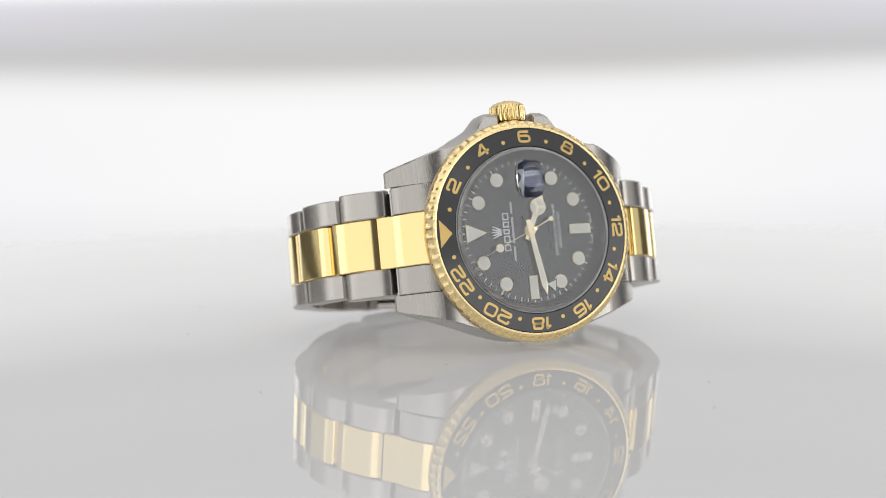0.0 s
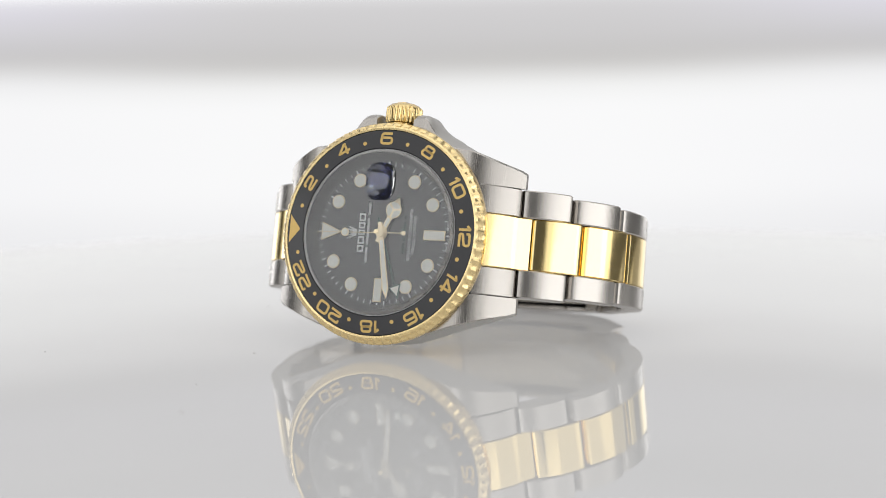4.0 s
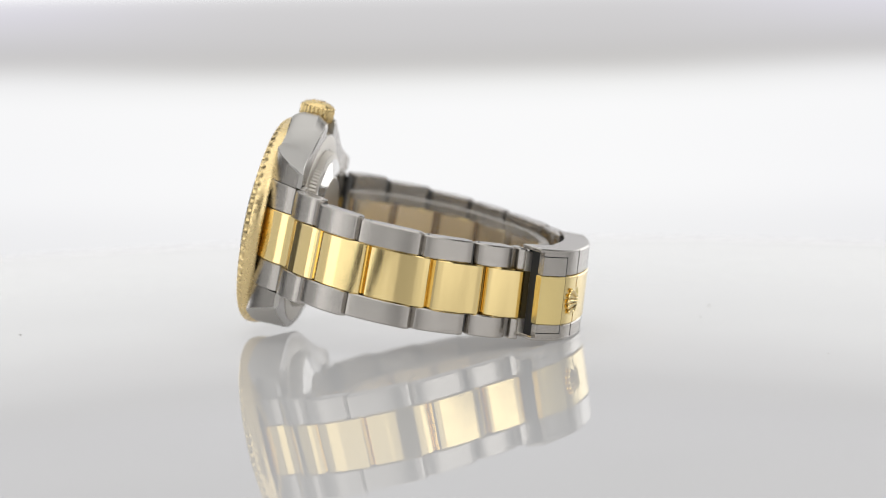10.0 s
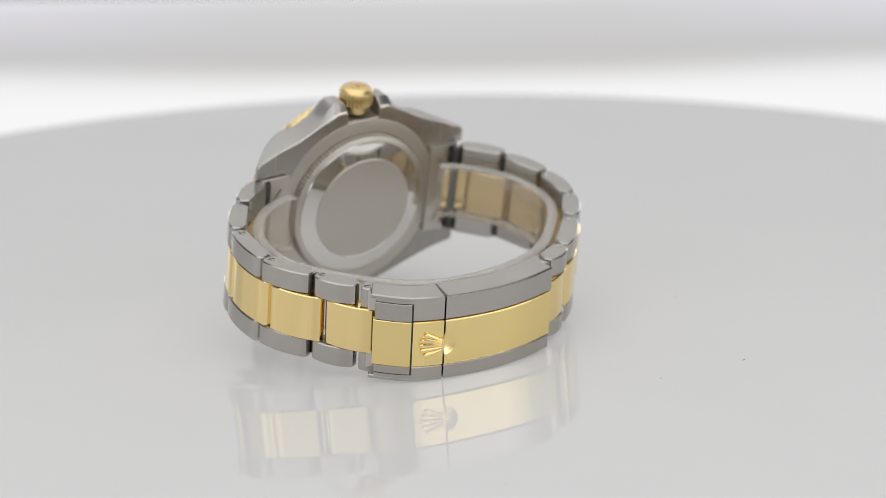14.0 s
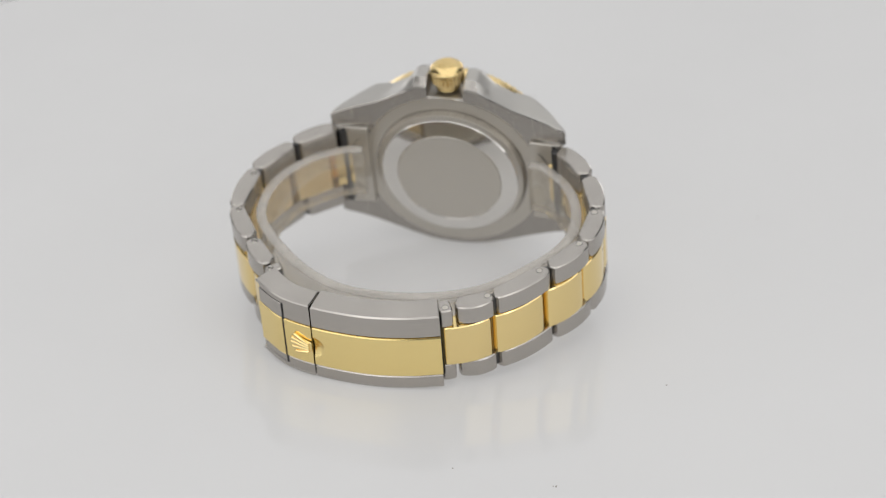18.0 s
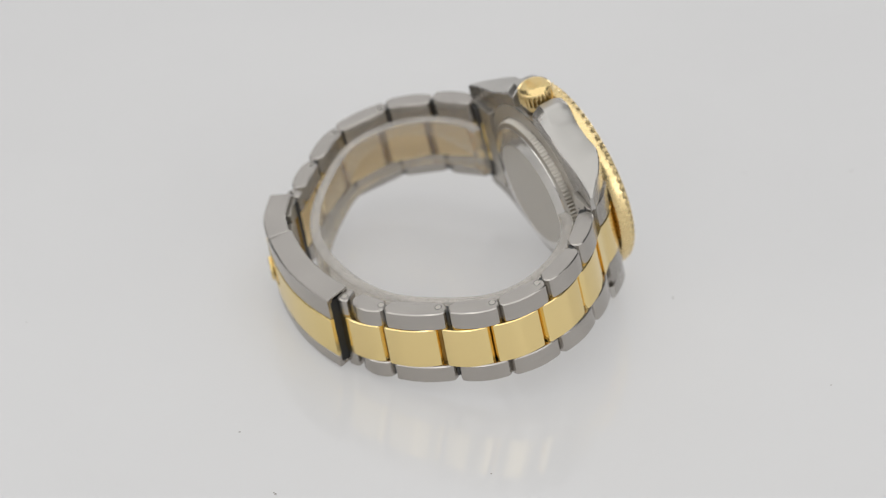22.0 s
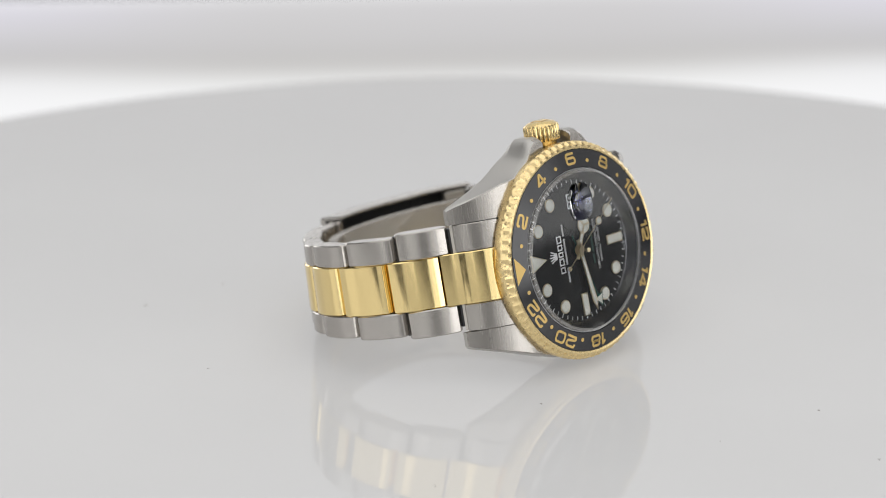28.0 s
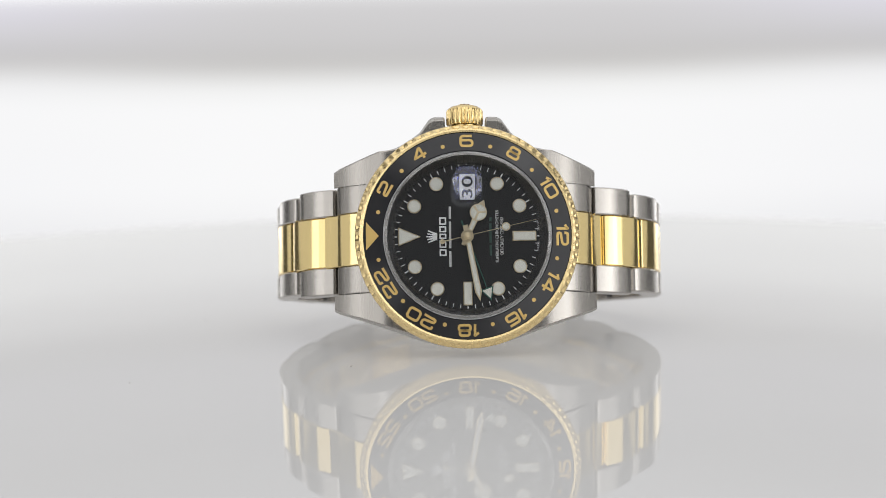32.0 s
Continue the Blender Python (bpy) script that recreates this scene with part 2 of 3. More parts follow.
# ---- building helpers: lengths of the watch are in millimetres ----
def part(name, bm, mat, parent=None, label="", crease=30, scale=0.001):
    """Link a bmesh as one mesh object under a thing or a part."""
    bm.transform(Matrix.Scale(scale, 4))
    bmesh.ops.recalc_face_normals(bm, faces=bm.faces)
    for f in bm.faces:
        f.smooth = True
    for e in bm.edges:
        e.smooth = len(e.link_faces) == 2 and e.calc_face_angle(0) < radians(crease)
    me = bpy.data.meshes.new(name)
    bm.to_mesh(me)
    bm.free()
    me.materials.append(mat)
    ob = new(name, me)
    if parent:
        ob.parent = parent
    if label:
        ob["label"] = label
    return ob


def rings(loops, close=True, caps=True):
    """Skin a stack of loops of equal length."""
    bm = bmesh.new()
    rows = [[bm.verts.new(p) for p in loop] for loop in loops]
    n = len(rows[0])
    for a, b in zip(rows, rows[1:]):
        for i in range(n if close else n - 1):
            j = (i + 1) % n
            bm.faces.new((a[i], a[j], b[j], b[i]))
    if caps:
        bm.faces.new(rows[0])
        bm.faces.new(list(reversed(rows[-1])))
    return bm


def inset(poly, d):
    """A closed outline moved inwards by d."""
    n = len(poly)
    area = sum(poly[i][0] * poly[(i + 1) % n][1] - poly[(i + 1) % n][0] * poly[i][1] for i in range(n))
    s = 1 if area > 0 else -1
    out = []
    for i in range(n):
        a, p, b = Vector(poly[i - 1]), Vector(poly[i]), Vector(poly[(i + 1) % n])
        u, v = (p - a).normalized(), (b - p).normalized()
        m = Vector((-(u.y + v.y), u.x + v.x)) * s
        if m.length < 1e-6:
            m = Vector((-u.y, u.x)) * s
        m.normalize()
        c = max(0.5, m.dot(Vector((-u.y, u.x)) * s))
        out.append(tuple(p + m * d / c))
    return out


def prism(poly, z0, z1, c, put):
    """An outline drawn out from z0 to z1 with edges broken by c; put(u, v, w) lays it into the watch."""
    small = inset(poly, c)
    stack = [(small, z0), (poly, z0 + c), (poly, z1 - c), (small, z1)]
    return rings([[put(u, v, w) for u, v in p] for p, w in stack])


def flat_z(u, v, w):
    return (u, v, w)


def dial_face(u, v, w):
    """u to six o'clock, v to three o'clock, w out of the dial."""
    return (u, -w, v)


def lathe(profile, n=96, closed=True):
    """Turn (radius, depth) round the dial's axis."""
    loops = []
    for r, y in profile:
        loops.append([(r * math.cos(2 * math.pi * i / n), y, r * math.sin(2 * math.pi * i / n)) for i in range(n)])
    if closed:
        loops.append(loops[0])
        bm = rings(loops, caps=False)
        bmesh.ops.remove_doubles(bm, verts=bm.verts, dist=1e-5)
        return bm
    return rings(loops)


def merge(*many):
    """Several pieces of one part as one bmesh."""
    whole = bmesh.new()
    for bm in many:
        me = bpy.data.meshes.new("piece")
        bm.to_mesh(me)
        bm.free()
        whole.from_mesh(me)
        bpy.data.meshes.remove(me)
    return whole


def disc(cx, cy, r, w0, w1, n=24, c=0.06):
    return prism([(cx + r * math.cos(2 * math.pi * i / n), cy + r * math.sin(2 * math.pi * i / n)) for i in range(n)], w0, w1, c, dial_face)


def bar(u0, v0, u1, v1, w0, w1, c=0.02):
    return prism([(u0, v0), (u1, v0), (u1, v1), (u0, v1)], w0, w1, c, dial_face)


def letters(body, high, long=None, depth=0.02, bold=0.0):
    """Flat type, centred, with capitals of that height and, if given, that length of line."""
    cu = bpy.data.curves.new("type", "FONT")
    cu.body, cu.size, cu.extrude, cu.resolution_u = body, 1.0, depth, 3
    cu.align_x, cu.offset = "CENTER", bold
    ob = bpy.data.objects.new("type", cu)
    me = bpy.data.meshes.new_from_object(ob)
    bm = bmesh.new()
    bm.from_mesh(me)
    bpy.data.objects.remove(ob)
    bpy.data.curves.remove(cu)
    bpy.data.meshes.remove(me)
    xs, ys = [v.co.x for v in bm.verts], [v.co.y for v in bm.verts]
    sy = high / (max(ys) - min(ys))
    sx = long / (max(xs) - min(xs)) if long else sy
    mx, my = (max(xs) + min(xs)) / 2, (max(ys) + min(ys)) / 2
    for v in bm.verts:
        v.co = ((v.co.x - mx) * sx, (v.co.y - my) * sy, v.co.z)
    return bm


def lay(bm, centre, right, up):
    """Lay flat type on the dial or bezel: right and up are ways in the watch."""
    right, up = Vector(right).normalized(), Vector(up).normalized()
    out = right.cross(up)
    m = Matrix((right, up, out)).transposed().to_4x4()
    m.translation = centre
    bm.transform(m)
    return bm


def band(path, thick, z0, z1, c, inner=None):
    """A strip that follows a path in the plane of the bracelet, thick inwards."""
    n = len(path)
    low = []
    for i in range(n):
        a, b = Vector(path[max(i - 1, 0)]), Vector(path[min(i + 1, n - 1)])
        t = (b - a).normalized()
        nrm = Vector((-t.y, t.x))
        p = Vector(path[i])
        if (HEART - p).dot(nrm) < 0:
            nrm = -nrm
        low.append(tuple(p + nrm * (thick if inner is None else inner[i])))
    return prism(list(path) + list(reversed(low)), z0, z1, c, sag)


def smooth_path(points, n):
    """A rounded line through the points."""
    out = []
    P = [Vector(p) for p in points]
    P = [P[0] * 2 - P[1]] + P + [P[-1] * 2 - P[-2]]
    for k in range(1, len(P) - 2):
        for i in range(n):
            t = i / n
            a, b, c, d = P[k - 1], P[k], P[k + 1], P[k + 2]
            out.append(tuple(0.5 * (2 * b + (c - a) * t + (2 * a - 5 * b + 4 * c - d) * t * t + (3 * b - a - 3 * c + d) * t ** 3)))
    out.append(tuple(P[-2]))
    return out


HEART = Vector((0.0, 32.0))   # middle of the bracelet's loop

# ---- the setting ----
bm = bmesh.new()
bmesh.ops.create_grid(bm, x_segments=8, y_segments=8, size=2.6)
bm.transform(Matrix.Translation((0, 0, -1.25)))
floor = tagged(part("floor", bm, studio_grey, scale=1.0), "plain grey studio floor under the turntable", "floor", kind="structure")


def curved_cloth(name, far, lo, hi, mat, label):
    """A cloth curved round the swing arm's axis, between two heights in degrees."""
    me = bpy.data.meshes.new(name)
    verts, faces = [], []
    n = int(hi - lo)
    for i in range(n + 1):
        a = radians(lo + (hi - lo) * i / n)
        verts += [(-far, far * math.cos(a), far * math.sin(a)), (far, far * math.cos(a), far * math.sin(a))]
    for i in range(n):
        faces.append((2 * i, 2 * i + 1, 2 * i + 3, 2 * i + 2))
    me.from_pydata(verts, [], faces)
    layer = me.uv_layers.new(name="UVMap")
    for loop in me.loops:
        layer.data[loop.index].uv = (loop.vertex_index % 2, (loop.vertex_index // 2) / n)
    me.materials.append(mat)
    return tagged(new(name, me), label, "backdrop", kind="structure")


backdrop = curved_cloth("backdrop", 1.6, -15, 8.4, screen_cloth, "white cloth screen behind the turntable, its lighting put into its glow")
curved_cloth("rear_glow_helper", 1.7, -3, 62, rear_cloth, "tall unseen glowing cloth added behind the screen for reflections")


# ---- the turntable ----
def turntable():
    top = new("turntable")
    tagged(top, "round glossy white acrylic turntable lit from beneath", "turntable")
    R = 197.0
    prof = [(0.01, 0), (60, 0), (140, 0), (R - 2.0, 0), (R - 1.2, 0), (R - 0.35, 0.35), (R, 1.2), (R, 6.8), (R - 0.35, 7.65), (R - 1.2, 8), (100, 8), (0.01, 8)]
    bm = lathe([(r, y) for r, y in prof], 180, closed=False)
    bm.transform(Matrix.Rotation(radians(-90), 4, "X"))
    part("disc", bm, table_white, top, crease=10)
    bm = lathe([(70, 8), (70, 20), (45, 24), (45, 1150), (110, 1160), (110, 1246)], 48, closed=False)
    bm.transform(Matrix.Rotation(radians(-90), 4, "X"))
    part("column", bm, column_grey, top, "grey painted column")
    # specks of dust on the disc
    rng = random.Random(5)
    specks = [(rng.uniform(-150, 150), rng.uniform(-150, 150), rng.uniform(0.07, 0.14)) for k in range(16)] + [(-17.5, -42.4, 0.22), (13.2, -80.1, 0.24), (2.6, -100.1, 0.24), (-32.6, 50.9, 0.15), (-55.1, -53.5, 0.18), (-14.2, 49.4, 0.20), (-46.7, 14.6, 0.20), (-33.1, 50.8, 0.25)]
    flecks = []
    for x, y, r in specks:
        if math.hypot(x, y) < 185:
            k, a0 = rng.uniform(0.5, 1.0), rng.uniform(0, 6.28)
            flecks.append(prism([(x + r * math.cos(a0 + a * 1.0472) * (1 if a % 2 else k), y + r * math.sin(a0 + a * 1.0472)) for a in range(6)], 0.0, 0.09, 0.02, lambda u, v, w: (u, v, w)))
    tagged(part("dust", merge(*flecks), dust_grey, top, "dark specks of dust"), kind="stuff")
    return top


table = turntable()


# ---- the wristwatch: x to six o'clock, z to three o'clock, y from the dial to the wrist ----
watch = new("wristwatch")
tagged(watch, "steel and gold wristwatch with black dial lying on its side", "watch")


def case_top(x):
    """Depth of the upper face, which falls towards the lugs' tips."""
    a = abs(x)
    return 2.9 if a < 14.3 else 2.9 + 6.7 * ((a - 14.3) / 9.5) ** 1.65


def along(points, x):
    """The height of an outline given as (x, z) pairs."""
    for (x0, z0), (x1, z1) in zip(points, points[1:]):
        if x <= x1:
            return z0 + (z1 - z0) * (x - x0) / (x1 - x0)
    return points[-1][1]


CROWN_SIDE = [(0, 18.4), (3.62, 18.4), (3.7, 21.8), (4.0, 22.0), (5.6, 22.0), (6.3, 21.7), (7.2, 20.9), (8.2, 19.9), (9.5, 18.9), (11.5, 17.6), (14.3, 16.2), (19.0, 14.5), (23.0, 13.1), (23.8, 12.6)]
PLAIN_SIDE = [(0, 19.5), (3.0, 19.4), (6.0, 18.9), (9.0, 18.0), (14.3, 16.1), (19.0, 14.5), (23.0, 13.2), (23.8, 12.7)]


def case():
    """Two halves, toward three and nine o'clock, each skinned over cross-sections from lug to lug."""
    halves = []
    xs = [0, 1.8, 3.6, 3.72, 4.0, 4.8, 5.7, 5.95, 6.2, 6.6, 7.2, 7.6, 8.2, 8.8, 9.6, 10.5, 12, 13.2, 14.3, 15.6, 16.9, 17.0, 18, 19, 20, 21, 22, 22.8, 23.4, 23.8]
    stations = [-x for x in reversed(xs[1:])] + xs
    for way, side in ((1, CROWN_SIDE), (-1, PLAIN_SIDE)):
        loops = []
        for x in stations:
            a = abs(x)
            top, low = case_top(x), 9.6 + (0.8 * ((a - 17) / 6.8) ** 2 if a > 17 else 0)
            edge, inner = along(side, a), 9.85 if a > 16.95 else 0.0
            guard = min(1, max(0, edge - 18.4) / 3.2) if way > 0 else 0
            # beside the crown guards the flank leans in towards the dial, under the overhanging bezel
            lean = 1.15 * min(1, max(0, a - 6.6) / 2.0) * min(1, max(0, 15.5 - a) / 3.5) if way > 0 else 0
            loop = [(inner, top), (edge - 0.30 - 0.7 * guard - lean, top)]
            for f in (0.0, 0.10, 0.25, 0.42, 0.58, 0.75, 0.90, 1.0):
                z = edge - (0.10 if f in (0.0, 1.0) else 0)
                # flat facets cut the crown guards back towards dial and wrist
                z -= guard * (0.7 * max(0, 0.2 - f) / 0.2 + 1.2 * max(0, f - 0.75) / 0.25)
                z -= lean * (1 - f)
                loop.append((z, top + 0.18 + (low - top - 0.36) * f))
            loop += [(edge - 0.35 - 1.4 * guard, low), (inner, low)]
            loops.append([(x, y, way * z) for z, y in loop])
        halves.append(rings(loops))
    return merge(*halves)


body = part("case", case(), steel_case, watch, "brushed steel case with polished flanks, lugs and crown guards", crease=17)
body.data.materials.append(steel_flank)
for f in body.data.polygons:
    f.material_index = 1 if abs(f.normal.y) < 0.55 and f.center.z ** 2 > 0.0115 ** 2 else 0


# bezel: coin-edged gold ring, black insert, gold numerals
def bezel():
    n, k = 720, 72
    prof = [(18.55, 0.55, 0), (18.62, 0.10, 0), (18.95, 0.02, 0.0), (19.35, 0.22, 0.3), (19.82, 0.68, 1), (20.05, 1.12, 0.5), (20.08, 1.45, 0.0), (20.05, 2.2, 0), (19.9, 3.0, 0), (19.6, 3.45, 0), (17.5, 3.5, 0), (17.5, 0.55, 0)]
    loops = []
    for r, y, w in prof:
        loop = []
        for i in range(n):
            th = 2 * math.pi * i / n
            s = 1 - abs(math.cos(th * k / 2))
            loop.append(((r - 0.34 * w * (1 - s)) * math.cos(th), y + 0.2 * w * (1 - s) * (1 if y < 1 else 0), (r - 0.34 * w * (1 - s)) * math.sin(th)))
        loops.append(loop)
    loops.append(loops[0])
    bm = rings(loops, caps=False)
    bmesh.ops.remove_doubles(bm, verts=bm.verts, dist=1e-5)
    return bm


ring = part("bezel", bezel(), gold_bezel, watch, "polished yellow gold bezel with a scalloped edge", crease=26)
ring.location.y = 0.00035
insert = part("bezel_insert", lathe([(15.1, 0.9), (15.1, -0.28), (15.25, -0.40), (18.45, 0.05), (18.57, 0.18), (18.57, 0.9)], 180), ceramic, ring, "glossy black ceramic bezel insert")


def face_y(r):
    """Depth of the insert's cone at that radius."""
    return -0.40 + 0.45 * (r - 15.25) / 3.2


def on_bezel(bm, th, r):
    return lay(bm, (r * math.cos(th), face_y(r) - 0.01, r * math.sin(th)), (math.sin(th), 0, -math.cos(th)), (math.cos(th), 0.1406, math.sin(th)))


def rounded(points, r, closed=False):
    """A line with its corners rounded by r."""
    n, out = len(points), []
    for i, p in enumerate(points):
        p = Vector(p)
        if not closed and i in (0, n - 1):
            out.append(p)
            continue
        a, b = Vector(points[i - 1]), Vector(points[(i + 1) % n])
        u, v = a - p, b - p
        d = min(r, 0.49 * u.length, 0.49 * v.length)
        u, v = p + u.normalized() * d, p + v.normalized() * d
        for k in range(6):
            t = k / 5
            out.append(u * (1 - t) ** 2 + p * 2 * t * (1 - t) + v * t * t)
    return out


def ribbon(points, width, w0, w1, closed=False):
    """A stroke of even width along a line."""
    n, loops = len(points), []
    for i, p in enumerate(points):
        a = points[i - 1] if closed or i else p
        b = points[(i + 1) % n] if closed or i < n - 1 else p
        u = (p - a).normalized() if (p - a).length > 1e-6 else (b - p).normalized()
        v = (b - p).normalized() if (b - p).length > 1e-6 else u
        m = Vector((-(u.y + v.y), u.x + v.x)).normalized()
        m *= width / 2 / max(0.6, m.dot(Vector((-u.y, u.x))))
        loops.append([(*(p + m), w0), (*(p - m), w0), (*(p - m), w1), (*(p + m), w1)])
    if closed:
        loops.append(loops[0])
        bm = rings(loops, caps=False)
        bmesh.ops.remove_doubles(bm, verts=bm.verts, dist=1e-5)
        return bm
    return rings(loops)


# wide engraved digits, two tall units high: width, then strokes (closed or not, corner radius, line)
GLYPHS = {
    "0": (2.3, [(True, 0.62, [(0, 0), (2.3, 0), (2.3, 2), (0, 2)])]),
    "1": (0.75, [(False, 0.02, [(0, 1.45), (0.75, 2.0), (0.75, -0.2)])]),
    "2": (2.25, [(False, 0.5, [(0, 1.35), (0, 2), (2.25, 2), (2.25, 0.95), (0.0, 0.62), (0, 0), (2.45, 0)])]),
    "4": (2.4, [(False, 0.02, [(1.75, -0.2), (1.75, 2.0), (1.5, 2.0), (0, 0.5), (2.5, 0.5)])]),
    "6": (2.25, [(False, 0.55, [(2.2, 2), (0, 2), (0, 0), (2.25, 0), (2.25, 1.15), (0.05, 1.15)])]),
    "8": (2.25, [(True, 0.5, [(0, 0), (2.25, 0), (2.25, 1.05), (0, 1.05)]), (True, 0.45, [(0.2, 1.05), (2.05, 1.05), (2.05, 2), (0.2, 2)])]),
}


def digits(text, scale, stroke):
    """A number in wide engraved digits, centred."""
    whole = sum(GLYPHS[c][0] for c in text) + 0.85 * (len(text) - 1)
    x, pieces = -whole / 2, []
    for c in text:
        wide, strokes = GLYPHS[c]
        for closed, r, line in strokes:
            pts = rounded([(scale * (x + u), scale * (v - 1)) for u, v in line], r * scale, closed)
            pieces.append(ribbon(pts, stroke, -0.04, 0.035, closed))
        x += wide + 0.85
    return merge(*pieces)


for hour in range(2, 24, 2):
    th = radians(180 - 15 * hour)
    part("numeral", on_bezel(digits(str(hour), 0.92, 0.45), th, 16.95), gold_fill, insert)
for hour in range(1, 24, 2):
    th = radians(180 - 15 * hour)
    bm = prism([(0.37 * math.cos(a * math.pi / 9), 0.37 * math.sin(a * math.pi / 9)) for a in range(18)], -0.03, 0.04, 0.01, flat_z)
    part("dot", on_bezel(bm, th, 16.45), gold_fill, insert)
bm = prism([(-2.55, 0.95), (2.55, 0.95), (0.0, -1.35)], -0.03, 0.04, 0.01, flat_z)
part("triangle", on_bezel(bm, radians(180), 17.15), gold_fill, insert)

# dial, inner ring and crystal
def shell(profile, n):
    """An open turned surface."""
    return rings([[(r * math.cos(2 * math.pi * i / n), y, r * math.sin(2 * math.pi * i / n)) for i in range(n)] for r, y in profile], caps=False)


part("inner_ring", lathe([(14.95, 0.55), (14.75, 0.50), (13.0, 2.05), (13.0, 2.4), (15.0, 2.4)], 180), rehaut_steel, watch, "grey steel inner ring round the dial")
part("edge_line", lathe([(14.82, 0.22), (15.05, 0.10), (15.05, 0.55), (14.84, 0.55)], 140), edge_line, watch, "pale ring added to draw the bright line round the crystal")
part("edge_ring", lathe([(13.02, 2.08), (13.12, 1.90), (13.30, 1.80), (13.30, 2.2)], 140), rehaut_steel, watch, "thin bright ring round the dial")
dial = part("dial", lathe([(0.01, 2.11), (7, 2.11), (13.15, 2.11), (13.15, 2.5), (0.01, 2.5)], 120, closed=False), dial_black, watch, "black lacquer dial")
glass = part("crystal", shell([(0.01, -1.15), (8, -1.15), (14.35, -1.15), (14.85, -0.80), (15.02, -0.3), (15.02, 0.3)], 140), sapphire, watch, "clear sapphire crystal")
glass.visible_shadow = False
glass.location.y = 0.0005
glass.data.materials.append(crystal_edge)
for f in glass.data.polygons:
    f.material_index = 1 if math.hypot(f.center.x, f.center.z) > 0.01445 else 0
FACE = -2.11   # height of the dial along its outward way


def hour_marker(outline, parent):
    rim = part("hour_marker", prism(outline, FACE, FACE + 0.30, 0.10, dial_face), hand_gold, parent, "pale gold rimmed hour marker")
    part("lume", prism(inset(outline, 0.2), FACE + 0.2, FACE + 0.33, 0.03, dial_face), lume, rim, "cream lume filling")


for h in (1, 2, 4, 5, 7, 8, 10, 11):
    th = radians(180 - 30 * h)
    cx, cy = 10.88 * math.cos(th), 10.88 * math.sin(th)
    hour_marker([(cx + 1.28 * math.cos(2 * math.pi * i / 28), cy + 1.28 * math.sin(2 * math.pi * i / 28)) for i in range(28)], dial)
hour_marker([(-12.35, -1.72), (-8.2, 0), (-12.35, 1.72)], dial)
hour_marker([(8.1, -0.92), (12.4, -0.92), (12.4, 0.92), (8.1, 0.92)], dial)
hour_marker([(-0.85, -12.4), (0.85, -12.4), (0.85, -8.1), (-0.85, -8.1)], dial)

ticks = []
for i in range(60):
    th = radians(6 * i)
    w, r0 = (0.10, 11.95) if i % 5 == 0 else (0.055, 12.2)
    if i % 5 == 0 and i % 15 in (0,):
        r0 = 12.55
    bm = bar(r0, -w, 12.95, w, FACE - 0.01, FACE + 0.03, 0.005)
    bm.transform(Matrix.Rotation(-th, 4, "Y"))
    ticks.append(bm)
tagged(part("minute_track", merge(*ticks), white_print, dial, "white printed minute track"), kind="stuff")


def dial_type(name, bm, x, mat):
    """Type on the dial reads towards three o'clock, with its head to twelve."""
    return part(name, lay(bm, (x, -FACE - 0.03, 0), (0, 0, 1), (-1, 0, 0)), mat, dial)


def type_bars(words, high):
    """Plain bars in place of a line of type: (start, end) of each."""
    return merge(*[prism([(a, -high / 2), (b, -high / 2), (b, high / 2), (a, high / 2)], 0, 0.03, 0.005, flat_z) for a, b in words])


frames = []
for a, b in ((-3.45, -2.3), (-2.0, -0.7), (-0.4, 0.5), (0.8, 1.85), (2.15, 3.45)):
    # each letter of the name is an empty box of its size
    corners = [Vector(p) for p in ((a + 0.1, -0.49), (b - 0.1, -0.49), (b - 0.1, 0.49), (a + 0.1, 0.49))]
    frames.append(ribbon(corners, 0.26, 0, 0.03, True))
dial_type("name_bar", merge(*frames), -4.35, white_print)
dial_type("line_bar", type_bars([(-5.4, -2.6), (-2.1, 2.7), (3.2, 5.4)], 0.42), -3.05, grey_print)
dial_type("model_bar", type_bars([(-3.5, -1.6), (-1.2, 2.3), (2.7, 3.4)], 0.45), 4.2, green_print)
dial_type("dial_writing", letters("SUPERLATIVE CHRONOMETER", 0.58, 9.4), 5.35, white_print)
dial_type("dial_writing", letters("OFFICIALLY CERTIFIED", 0.58, 6.8), 6.2, white_print)
dial_type("dial_writing", letters("SWISS", 0.42, 1.9), 12.72, grey_print).location.z = 0.0019
dial_type("dial_writing", letters("MADE", 0.42, 1.7), 12.72, grey_print).location.z = -0.0019
# small fan-shaped emblem as five rays on a foot
fan = [(-0.62, -1.0), (0.62, -1.0), (0.66, -0.7), (1.16, 0.62), (1.0, 0.72), (0.46, -0.35), (0.64, 0.78), (0.44, 0.82), (0.16, -0.3), (0.10, 0.95), (-0.10, 0.95), (-0.16, -0.3), (-0.44, 0.82), (-0.64, 0.78), (-0.46, -0.35), (-1.0, 0.72), (-1.16, 0.62), (-0.66, -0.7)]
dial_type("emblem", prism(fan, 0, 0.03, 0.002, flat_z), -6.35, white_print)

# date under its magnifying lens
date = part("date_window", bar(-0.70, 7.7, 0.94, 10.5, FACE + 0.005, FACE + 0.03, 0.01), date_white, dial, "white date disc in its window")
part("date_number", lay(letters("30", 1.18, 2.35, bold=0.01), (0.12, -FACE - 0.045, 9.1), (0, 0, 1), (-1, 0, 0)), black_print, date)


